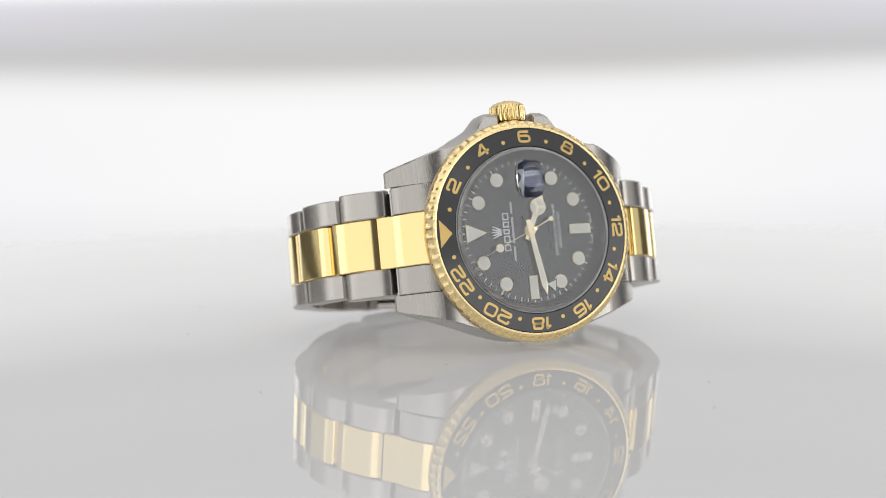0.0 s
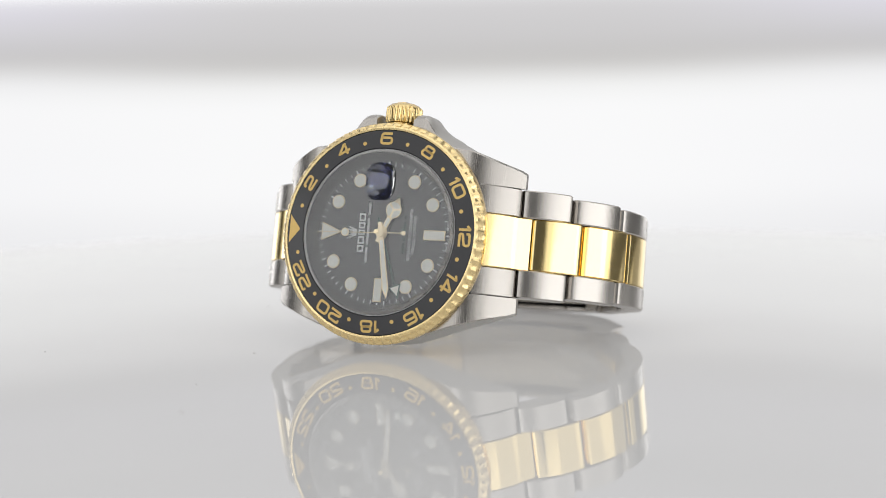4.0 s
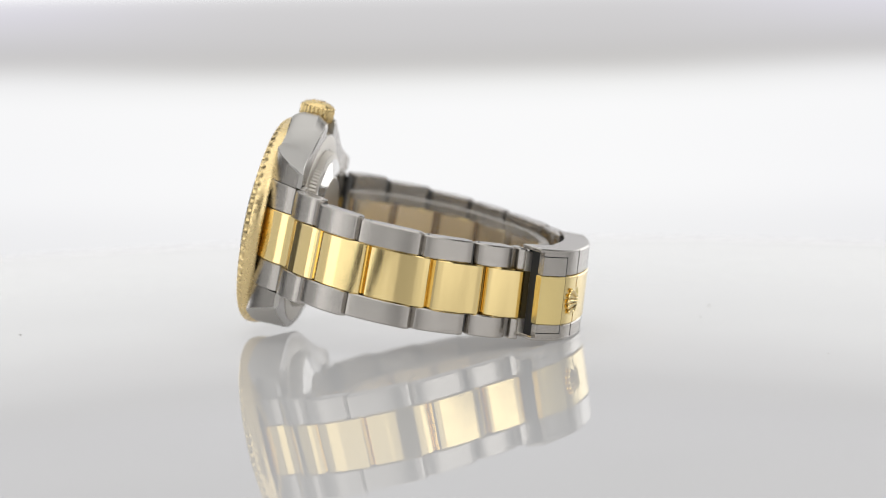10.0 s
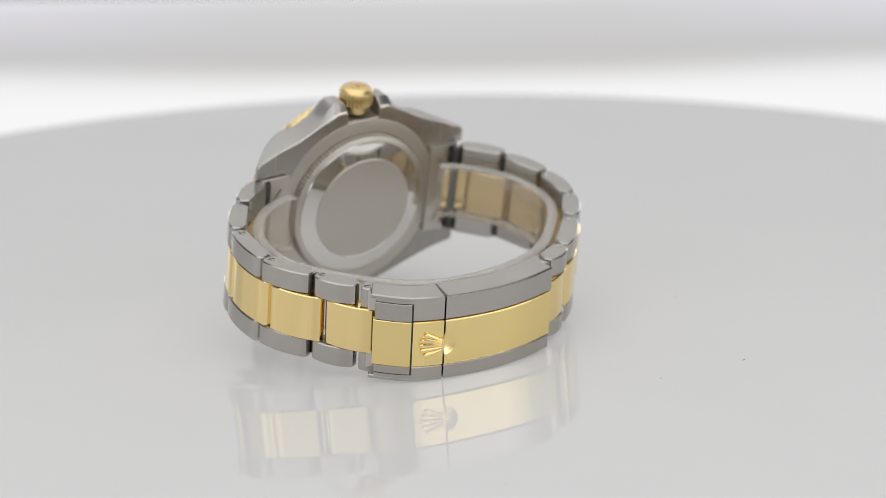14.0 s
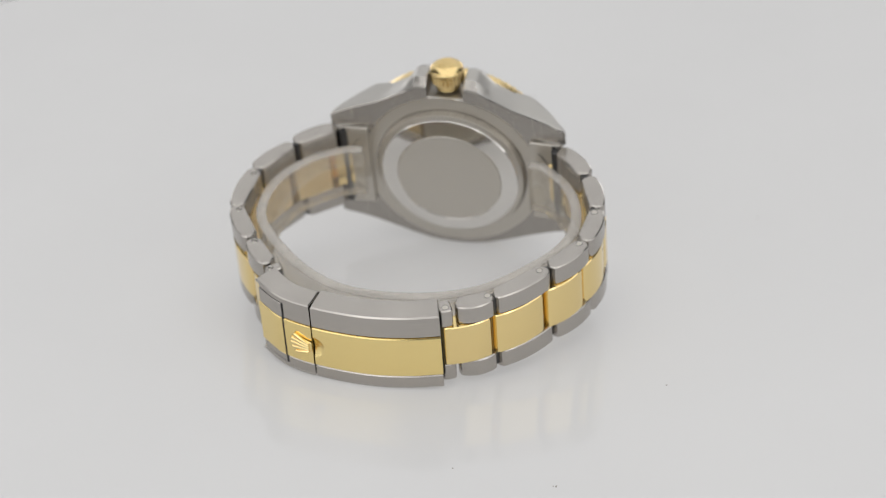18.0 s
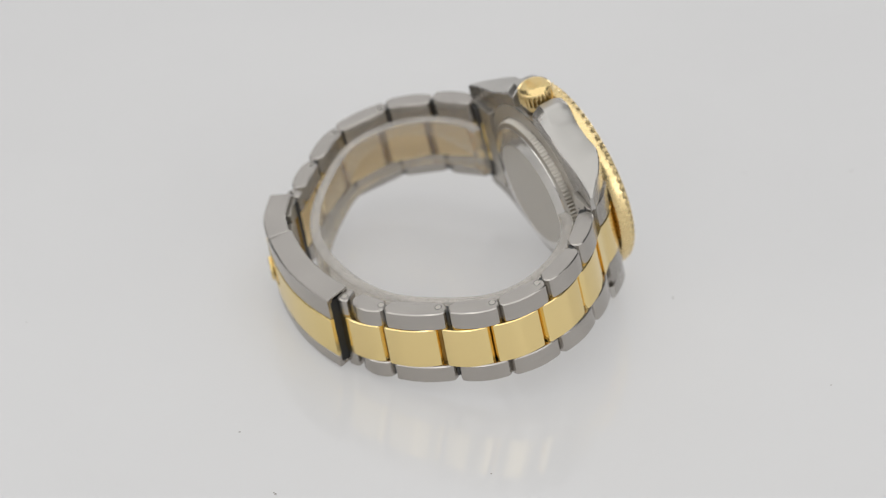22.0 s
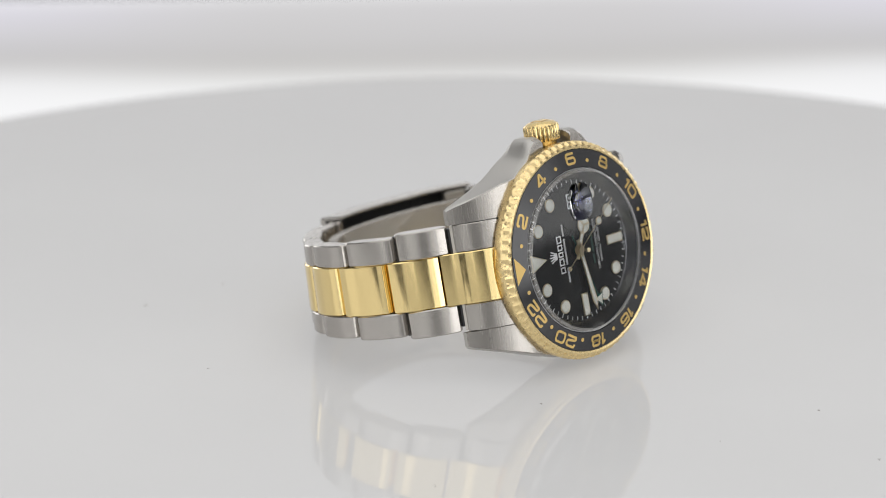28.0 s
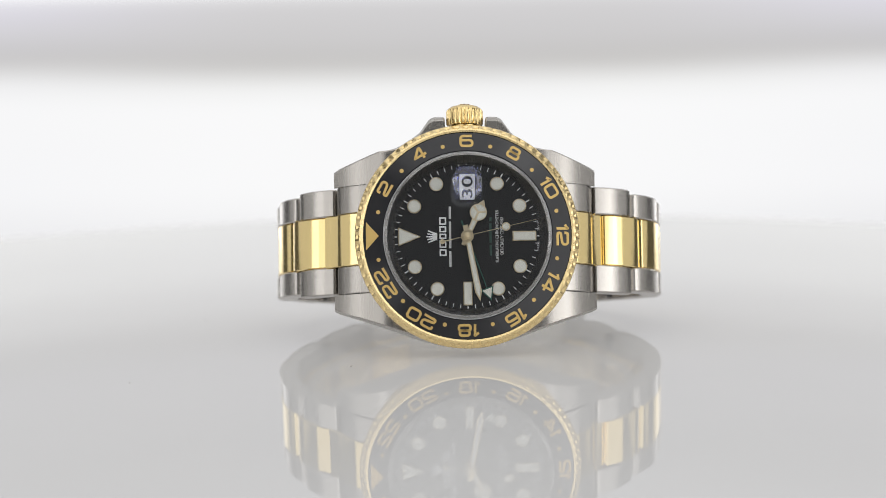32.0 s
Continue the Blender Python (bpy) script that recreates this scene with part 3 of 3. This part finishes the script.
def magnifier():
    """Domed lens with a rounded square outline on the crystal over the date."""
    n, rows, curve = 64, 12, 6.0
    loops = []
    for k in range(rows + 1):
        f = max(1 - k / rows, 0.01)
        loop = []
        for i in range(n):
            a = 2 * math.pi * i / n
            c, s = math.cos(a), math.sin(a)
            u = 2.65 * f * math.copysign(abs(c) ** 0.62, c)
            v = 3.4 * f * math.copysign(abs(s) ** 0.62, s)
            loop.append((u, -1.16 - 1.25 + (u * u + v * v) / (2 * curve), 9.05 + v))
        loops.append(loop)
    base = [(x, -1.16, z) for x, y, z in loops[0]]
    return rings([base] + loops)


lens = part("magnifier", magnifier(), lens_glass, glass, "domed oval magnifying lens", crease=60)
lens.visible_shadow = False


# pointers
def hand(name, outlines, height, angle, mat, lumes=(), label=""):
    """A hand pointing along u, turned to that angle; lume lies proud."""
    ob = part(name, merge(*[prism(o, -0.09, 0.09, 0.04, dial_face) for o in outlines]), mat, watch, label)
    for o in lumes:
        part("lume", prism(o, 0.03, 0.11, 0.02, dial_face), lume, ob, "cream lume filling")
    ob.matrix_basis = pose(0, -height * 0.001, 0, 0, -angle, 0)
    return ob


def circle(cx, r, n=28):
    return [(cx + r * math.cos(2 * math.pi * i / n), r * math.sin(2 * math.pi * i / n)) for i in range(n)]


def circle_lume(cx, r, half):
    """One of three lume fields between the spokes of the hour hand's ring."""
    return [(cx + 0.16 * math.cos(half), 0.16 * math.sin(half))] + [(cx + r * math.cos(half + d), r * math.sin(half + d)) for d in (-0.9, -0.5, 0, 0.5, 0.9)]


hand("twenty_four_hour_hand", [[(-3, -0.16), (9.9, -0.10), (9.9, 0.10), (-3, 0.16)], [(9.9, -1.25), (12.3, 0), (9.9, 1.25)], circle(0, 1.1)], -1.72, -70, green_hand, [[(10.1, -0.92), (11.9, 0), (10.1, 0.92)]], "green 24-hour hand with a triangle tip")
hand("hour_hand", [[(-1.8, -0.40), (3.4, -0.55), (3.4, 0.55), (-1.8, 0.40)], circle(4.7, 1.55), [(5.9, -0.85), (7.2, 0), (5.9, 0.85)], circle(0, 1.15)], -1.45, 64.5, hand_gold,
     [circle_lume(4.7, 1.42, 0), circle_lume(4.7, 1.42, 2.094), circle_lume(4.7, 1.42, 4.189), [(1.3, -0.25), (3.0, -0.34), (3.0, 0.34), (1.3, 0.25)]], "pale gold hour hand with a ringed disc")
hand("minute_hand", [[(-2.0, -0.45), (10.2, -0.62), (12.0, 0), (10.2, 0.62), (-2.0, 0.45)], circle(0, 1.0)], -1.18, -79.5, hand_gold, [[(1.3, -0.26), (10.0, -0.40), (11.2, 0), (10.0, 0.40), (1.3, 0.26)]], "pale gold minute hand filled with lume")
second_hand = hand("second_hand", [[(-4.6, -0.09), (12.7, -0.05), (12.7, 0.05), (-4.6, 0.09)], circle(7.1, 0.78), circle(-4.6, 0.45), circle(0, 0.75)], -0.92, 205, hand_gold, [circle(7.1, 0.58)], "thin second hand with a round lume dot")
part("hand_cap", disc(0, 0, 0.42, 0.75, 1.02), hand_gold, watch, "pale gold cap at the dial's centre")


# crown
def crown():
    n, k = 240, 24
    prof = [(0.02, 24.35, 0), (1.6, 24.3, 0), (2.5, 24.05, 0), (2.95, 23.7, 0), (3.25, 23.45, 0.3), (3.35, 23.1, 1), (3.35, 20.9, 1), (3.2, 20.65, 0.6), (2.6, 20.5, 0), (2.4, 19.0, 0), (0.02, 19.0, 0)]
    loops = []
    for r, z, w in prof:
        loop = []
        for i in range(n):
            th = 2 * math.pi * i / n
            q = r - 0.30 * w * (0.5 + 0.5 * math.cos(th * k)) ** 2
            loop.append((q * math.cos(th), 6.3 + q * math.sin(th), z))
        loops.append(loop)
    return rings(loops)


knob = part("crown", crown(), gold_satin, watch, "fluted polished yellow gold winding crown", crease=45)

part("crown_emblem", prism([(1.35 * a, 1.35 * b) for a, b in fan], 0, 0.12, 0.004, lambda u, v, w: (u, 6.3 + v, 24.3 + w)), gold_satin, knob, "raised fan emblem on the crown")

# case back
back = part("case_back", lathe([(18.2, 9.0), (18.2, 9.66), (17.9, 9.72), (15.6, 9.72), (15.4, 9.0)], 140), steel_satin, watch, "satin steel ring of the case back")


def milled_ring():
    n, k = 480, 120
    loops = []
    for r, y, w in [(14.9, 9.3, 0), (15.35, 9.5, 1), (15.1, 11.0, 1), (14.2, 11.3, 0.6), (13.6, 11.35, 0)]:
        loops.append([((r - 0.22 * w * (i % 4 < 2)) * math.cos(2 * math.pi * i / n), y, (r - 0.22 * w * (i % 4 < 2)) * math.sin(2 * math.pi * i / n)) for i in range(n)])
    return rings(loops, caps=False)


part("milled_ring", milled_ring(), steel_satin, back, "finely milled steel rim")
part("polished_ring", lathe([(14.0, 11.35), (13.9, 11.46), (10.75, 12.12), (10.6, 12.0), (10.6, 11.0), (14.0, 11.0)], 140), steel_polished, back, "mirror-polished sloping steel ring")
part("back_disc", lathe([(0.01, 11.0), (10.65, 11.0), (10.65, 12.10), (10.5, 12.19), (0.01, 12.21)], 120, closed=False), steel_satin, back, "plain satin steel disc")


# ---- bracelet ----
def sag(u, v, w):
    """The bracelet gives way towards the clasp, which stands upright on its edge."""
    k = min(max((v - 14) / 42, 0), 1)
    return (u, v - 0.09 * k * k * (3 - 2 * k) * w, w)


HALF_WIDTHS = (9.65, 9.05, 8.65, 8.4, 8.25, 8.1)


def link_outline(a, b, s0, s1, thick, bulge, gap=0.30, r=1.0, lift=0.0, taper=0.5):
    """Side view of a link between two joints of the outer line: rounded ends, slightly domed outside."""
    a, b = Vector(a), Vector(b)
    t = (b - a).normalized()
    nrm = Vector((-t.y, t.x))
    if (HEART - a).dot(nrm) > 0:
        nrm = -nrm
    full = (b - a).length
    A, L = a + t * (full * s0 + gap / 2), full * (s1 - s0) - gap
    pts = []
    for k in range(7):
        f = k / 6
        s = r * 0.6 + (L - 1.2 * r) * f
        pts.append((s, bulge * (1 - (2 * f - 1) ** 2)))
    end = [(L - 0.25 * r, -0.22 * r), (L - 0.02, -0.75 * r), (L, -1.3 * r), (L - taper, -thick + 0.35), (L - taper - 0.4, -thick)]
    start = [(taper + 0.4, -thick), (taper, -thick + 0.35), (0, -1.3 * r), (0.02, -0.75 * r), (0.25 * r, -0.22 * r)]
    return [tuple(A + t * u + nrm * (v + lift)) for u, v in pts + end + start]


def screw(parent, x, y, z, slotted):
    """Pin end flush in a link's side."""
    def up(u, v, w):
        return sag(x + u, y + v, z + w)
    def round_end(r):
        return [(r * math.cos(a * math.pi / 8), r * math.sin(a * math.pi / 8)) for a in range(16)]
    head = part("screw" if slotted else "pin", prism(round_end(0.60), -0.3, 0.04, 0.05, up), steel_satin, parent)
    part("joint", prism(round_end(0.65), -0.2, 0.02, 0.01, up), steel_dark, head)
    if slotted:
        part("slot", prism([(-0.56, -0.17), (0.56, -0.17), (0.56, 0.17), (-0.56, 0.17)], -0.2, 0.055, 0.005, up), hollow, head)


def bracelet_side(joints, shift, slotted):
    """shift: how far the gold links lie further along than the steel ones, joint by joint."""
    n = len(joints)
    gold = []
    for i in range(n):
        a, b = Vector(joints[max(i - 1, 0)]), Vector(joints[min(i + 1, n - 1)])
        ahead = Vector(joints[i + 1]) - Vector(joints[i]) if i < n - 1 else b - a
        gold.append(tuple(Vector(joints[i]) + ((b - a).normalized() + ahead.normalized()).normalized() * shift[i]))
    # tube at the first joint, coloured dark for the shade in its gap
    first = Vector(joints[0]).lerp(HEART, 0.075)
    part("pin_tube", prism([(first.x + 0.9 * math.cos(k * math.pi / 6), first.y + 0.9 * math.sin(k * math.pi / 6)) for k in range(12)], -9.0, 9.0, 0.1, sag), steel_dark, watch)
    for i in range(n - 1):
        a, b = joints[i], joints[i + 1]
        w0 = HALF_WIDTHS[i]
        g = 4.65 - 0.4 * i / n
        bulge = 0.6
        centre = part("centre_link", prism(link_outline(gold[i], gold[i + 1], 0, 1, 3.0, bulge, 0.72, 1.1, 0.12, 0.8), -g + 0.04, g - 0.04, 0.18, sag), gold_polished, watch, "polished yellow gold centre link")
        centre.data.materials.append(gold_inner)
        for f in centre.data.polygons:
            inward = HEART * 0.001 - f.center.xy
            f.material_index = 1 if f.normal.xy.dot(inward.normalized()) > 0.75 else 0
        last, split = i == n - 2, 0.77 if slotted else 0.72
        spans = [(0.0, split), (split + 0.01, 1.0)] if last else [(0.0, 1.0)]
        for s0, s1 in spans:
            long = s1 - s0 > 0.5
            o = link_outline(a, b, s0, s1, 3.1, bulge if long else 0.05, 0.66 if long else 0.40, 1.35 if long else 0.6, 0.0, 0.7 if long else 0.1)
            for lo, hi in ((g, w0), (-w0, -g)):
                side = part("side_link", prism(o, lo, hi, 0.22, sag), steel_brushed, watch, "brushed steel side link")
                if i >= 2 and lo > 0:
                    p = Vector(o[9]).lerp(Vector(o[11]), 0.2)
                    q = p.lerp(Vector(o[len(o) - 3]), 0.86 if long else 0.5)
                    screw(side, q.x, q.y, hi, slotted)
        # tubes that join two links, coloured dark for the shade in the gaps
        knee = Vector(gold[i + 1]).lerp(HEART, 0.062)
        part("pin_tube", prism([(knee.x + 0.7 * math.cos(k * math.pi / 6), knee.y + 0.7 * math.sin(k * math.pi / 6)) for k in range(12)], -g + 0.1, g - 0.1, 0.1, sag), gold_gap, watch)
        core = Vector(b).lerp(HEART, 0.062)
        part("pin_tube", prism([(core.x + 0.8 * math.cos(k * math.pi / 6), core.y + 0.8 * math.sin(k * math.pi / 6)) for k in range(12)], -w0 + 0.5, w0 - 0.5, 0.1, sag), steel_dark, watch)


RIGHT = [(23.5, 8.8), (31.5, 15.0), (37.4, 24.0), (37.95, 36.35), (32.15, 45.45), (24.4, 54.2)]
LEFT = [(-23.8, 9.9), (-30.95, 17.1), (-34.75, 26.7), (-33.95, 36.9), (-28.3, 45.5), (-19.5, 54.75), (-9.6, 59.6)]
bracelet_side(RIGHT, (2.2, 2.4, 2.8, 2.4, 2.6, 1.6), True)
bracelet_side(LEFT, (2.0, 2.4, 2.7, 2.6, 2.1, 0.8, 0.3), False)

# end links fill the space between the lugs
for s in (1, -1):
    path = [(s * x, y) for x, y in ((17.4, 3.6), (18.3, 4.05), (19.6, 4.9), (20.9, 6.0), (22.0, 7.2), (22.9, 8.6), (23.2, 9.3))]
    inner = [(s * 18.3, 9.4), (s * 22.6, 10.2)]
    long = path + ([(24.9, 10.9)] if s > 0 else [(-24.4, 10.4), (-25.4, 11.45)])
    deep = [(s * 18.3, 9.4), (23.4, 12.3) if s > 0 else (-23.8, 12.8)]
    for lo, hi, mat, label, out in ((4.75, 9.75, steel_case, "brushed steel end link", 0), (-9.75, -4.75, steel_case, "brushed steel end link", 0), (-4.70, 4.70, gold_polished, "polished gold centre of the end link", 0.15)):
        poly = [(x + s * out * 0.7, y - out * 0.7) for x, y in (long if out else path)] + list(reversed(deep if out else inner))
        part("end_link", prism(poly, lo, hi, 0.15, sag), mat, watch, label)
    part("end_link_back", prism([(s * 16.6, 9.3), (s * 22.7, 9.9), (s * 23.0, 10.35), (s * 22.5, 10.65), (s * 16.6, 10.45)], -9.6, 9.6, 0.12, sag), steel_satin, watch, "satin steel underside of the end link")
    # flat dark sheets stand in for the shade in slots and holes
    for zz in (5.6, -5.6):
        part("slot", prism([(s * 18.3, zz + 1.5), (s * 18.45, zz + 1.5), (s * 20.6, zz - 1.5), (s * 20.45, zz - 1.5)] if zz > 0 else [(s * 18.3, zz - 1.5), (s * 18.45, zz - 1.5), (s * 20.6, zz + 1.5), (s * 20.45, zz + 1.5)], 10.6, 10.68, 0.01, lambda u, v, w: (u, w, v)), hollow, watch)
    for zz in (8.6, -8.6):
        part("spring_bar_hole", prism([(s * 21.1, zz - 0.75), (s * 21.8, zz - 0.75), (s * 21.8, zz + 0.75), (s * 21.1, zz + 0.75)], 10.60, 10.70, 0.01, lambda u, v, w: (u, w, v)), hollow, watch)


# ---- clasp ----
CLASP = smooth_path([(28.2, 54.8), (26.0, 56.7), (20.6, 60.6), (14.4, 62.5), (8.0, 63.4), (2.0, 63.6), (-4.5, 62.9), (-10.4, 61.5)], 6)


def clasp_run(x_from, x_to):
    """The clasp's outer line between two places along x."""
    pts = []
    for (x0, y0), (x1, y1) in zip(CLASP, CLASP[1:]):
        for k in range(4):
            f = k / 4
            pts.append((x0 + (x1 - x0) * f, y0 + (y1 - y0) * f))
    pts.append(CLASP[-1])
    some = [p for p in pts if x_to <= p[0] <= x_from]

    def at(x):
        return min(pts, key=lambda p: abs(p[0] - x))[1]
    return [(x_from, at(x_from))] + [p for p in some if x_to + 0.2 < p[0] < x_from - 0.2][::3] + [(x_to, at(x_to))]


def raised(path, d):
    out = []
    for i, p in enumerate(path):
        a, b = Vector(path[max(i - 1, 0)]), Vector(path[min(i + 1, len(path) - 1)])
        t = (b - a).normalized()
        n = Vector((t.y, -t.x))
        if n.y < 0:
            n = -n
        out.append(tuple(Vector(p) + n * d))
    return out


TOP, LOW, GOLD_TOP, GOLD_LOW = 8.95, -7.63, 4.15, -4.6


def cover(name, a, b, parent, label, reach=0.0):
    """A hollow length of the clasp: plates outside, walls along the edges, a sheet coloured dark for the shade inside.
    """
    run = clasp_run(a, b)
    top = part(name, band(run, 1.1, GOLD_TOP + 0.05, TOP, 0.28), steel_brushed, parent, label)
    part("cover_plate", band(run, 1.1, LOW, GOLD_LOW - 0.05, 0.28), steel_brushed, top)
    # where the walls reach past the plates they stand a hair proud of them
    wall, proud = raised(clasp_run(a + reach, b), 0.02 if reach else -0.5), 0.02 if reach else -0.02
    part("side_wall", band(wall, 4.5, TOP - 0.75, TOP + proud, 0.2), steel_brushed, top)
    part("side_wall", band(wall, 4.5, LOW - proud, LOW + 0.75, 0.2), steel_brushed, top)
    part("inner_shade", band(raised(run, -1.15), 0.4, LOW + 0.75, TOP - 0.75, 0.02), hollow, top, "sheet coloured dark for the shade inside the clasp cover")
    return top


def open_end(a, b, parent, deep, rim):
    """A block coloured dark for the shade in an open end of the clasp."""
    part("open_end", band(raised(clasp_run(a, b), deep), 2.5, LOW + rim, TOP - rim, 0.02), hollow, parent, "block coloured dark for the shade in the clasp end")


clasp = cover("clasp", 14.0, -10.3, watch, "brushed steel folding clasp cover")


def dimpled_strip(path, z0, z1, middle, radius, deep):
    """A strip along the path with a thumb hollow scooped out of its first end."""
    fine = []
    for a, b in zip(path, path[1:]):
        a, b = Vector(a), Vector(b)
        k = max(1, int((b - a).length / 0.2))
        fine += [a.lerp(b, i / k) for i in range(k)]
    fine.append(Vector(path[-1]))
    run, rows = 0.0, 44
    loops = []
    for i, p in enumerate(fine):
        run += (p - fine[i - 1]).length if i else 0
        t = (fine[min(i + 1, len(fine) - 1)] - fine[max(i - 1, 0)]).normalized()
        n = Vector((t.y, -t.x))
        n = n if n.y > 0 else -n
        loop = []
        for k in range(rows + 1):
            z = z0 + (z1 - z0) * k / rows
            q = math.hypot(run, z - middle) / radius
            d = (0.0 if 0 < k < rows else 0.15) + deep * max(0, 1 - q * q)
            loop.append(sag(*(p - n * d), z))
        loops.append(loop + [sag(*(p - n * 1.1), z1), sag(*(p - n * 1.1), z0)])
    return rings(loops)


part("clasp_centre", dimpled_strip(raised(clasp_run(14.0, -10.3), 0.12), GOLD_LOW, GOLD_TOP, -0.35, 2.3, 0.65), gold_brushed, clasp, "brushed yellow gold strip on the clasp")
lock = cover("clasp_lock", 25.5, 14.3, watch, "brushed steel locking end of the clasp", reach=0.8)
part("lock_centre", band(raised(clasp_run(19.9, 14.3), 0.12), 1.1, GOLD_LOW, GOLD_TOP, 0.12), gold_brushed, lock, "brushed gold field with a raised emblem")
flap = part("flip_lock", band(raised(clasp_run(25.85, 20.2), 0.22), 1.2, GOLD_LOW, GOLD_TOP, 0.10), gold_brushed, lock, "brushed gold flip lock")
for lo, hi in ((GOLD_TOP + 0.05, 7.6), (-6.2, GOLD_LOW - 0.05)):
    part("flip_side", band(raised(clasp_run(25.55, 20.2), 0.10), 1.0, lo, hi, 0.08), steel_brushed, flap, "brushed steel side of the flip lock")
for lo, hi in ((7.58, 7.72), (-6.32, -6.18)):
    part("lock_gap", band(raised(clasp_run(25.45, 20.0), 0.05), 0.6, lo, hi, 0.01), hollow, flap)
part("lock_gap", band(raised(clasp_run(20.22, 19.90), 0.08), 0.6, -6.3, 7.7, 0.01), hollow, flap)


def clasp_emblem():
    """A raised fan of five ribs with round ends."""
    p = Vector((16.5, min(CLASP, key=lambda q: abs(q[0] - 16.5))[1]))
    t = Vector((-5.9, 1.9)).normalized()
    n = Vector((-t.y, t.x))
    if n.y < 0:
        n = -n

    def put(u, v, w):
        q = p + t * u + n * (w + 0.15)
        return sag(q.x, q.y, v - 0.35)
    base = part("emblem", prism([(2.4, -1.2), (2.4, 1.2), (1.75, 1.3), (-0.9, 2.0), (-1.5, 1.0), (-1.6, 0), (-1.5, -1.0), (-0.9, -2.0), (1.75, -1.3)], 0, 0.28, 0.1, put), gold_polished, watch, "raised polished gold fan emblem")
    for k in (-2, -1, 0, 1, 2):
        u, v = -1.9 + 0.22 * k * k, k * 0.98
        head = [(u - 0.46 * math.cos(a), v - 0.46 * math.sin(a)) for a in (-2.0, -1.4, -0.7, 0, 0.7, 1.4, 2.0)]
        part("rib", prism([(1.9, k * 0.42 + 0.20)] + head + [(1.9, k * 0.42 - 0.20)], 0.02, 0.62, 0.17, put), gold_polished, base)


clasp_emblem()
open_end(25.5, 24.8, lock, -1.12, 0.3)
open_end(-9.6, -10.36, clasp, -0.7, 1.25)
part("clasp_hinge", band([(25.0, 53.7), (22.6, 56.1), (20.0, 57.7)], 2.4, -7.2, 7.8, 0.1), steel_satin, lock, "satin steel hinge block under the lock")
blade = raised(clasp_run(23.0, -10.3), -4.3)
part("folding_blade", band(blade, 0.9, -6.2, 6.0, 0.15), steel_satin, watch, "satin steel blade inside the clasp")

# ---- clear cuff inside the bracelet ----
ring_path = smooth_path([(-17.2, 12.5), (-20.8, 13.5), (-27.0, 19.4), (-30.2, 28.0), (-29.3, 36.2), (-24.1, 43.9), (-15.8, 51.4), (-5.0, 55.2), (8.0, 55.5), (18.0, 51.7), (27.0, 43.9), (32.7, 35.6), (32.6, 25.5), (27.8, 17.6), (21.2, 13.2), (17.2, 12.5)], 5)
cuff = new("display_cuff")
tagged(cuff, "clear plastic display cuff inside the closed watch bracelet", "display cuff")
for name, lo, hi, mat, label in (("band", -4.25, 6.45, cuff_plastic, "clear plastic band"), ("rim", 6.46, 6.8, cuff_rim, "plastic rim whitened for the light caught in its edge"), ("rim", -4.6, -4.26, cuff_rim, "plastic rim whitened for the light caught in its edge")):
    piece = part(name, band(ring_path, 2.0, lo, hi, 0.10), mat, cuff, label, crease=50)
    piece.visible_shadow = False


# ---- what moves ----
REST = Matrix.Translation((0.00366, -0.03393, HEIGHT + 0.00877)) @ pose(0, 0, 0, -12.78, 0, 0) @ pose(0, 0, 0, 0, 0.74, 0)


def motions():
    walk(watch, [(t, turn(angle) @ REST) for t, angle, rise in STEPS])
    walk(cuff, [(t, turn(angle) @ REST) for t, angle, rise in STEPS])
    walk(table, [(t, turn(angle)) for t, angle, rise in STEPS])
    # the screen follows the camera's rise, to keep its place in the view
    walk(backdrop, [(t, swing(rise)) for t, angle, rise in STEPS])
    walk(second_hand, [(t, pose(0, 0.00092, 0, 0, 6 * t - 205, 0)) for t in range(0, 33, 4)])


motions()
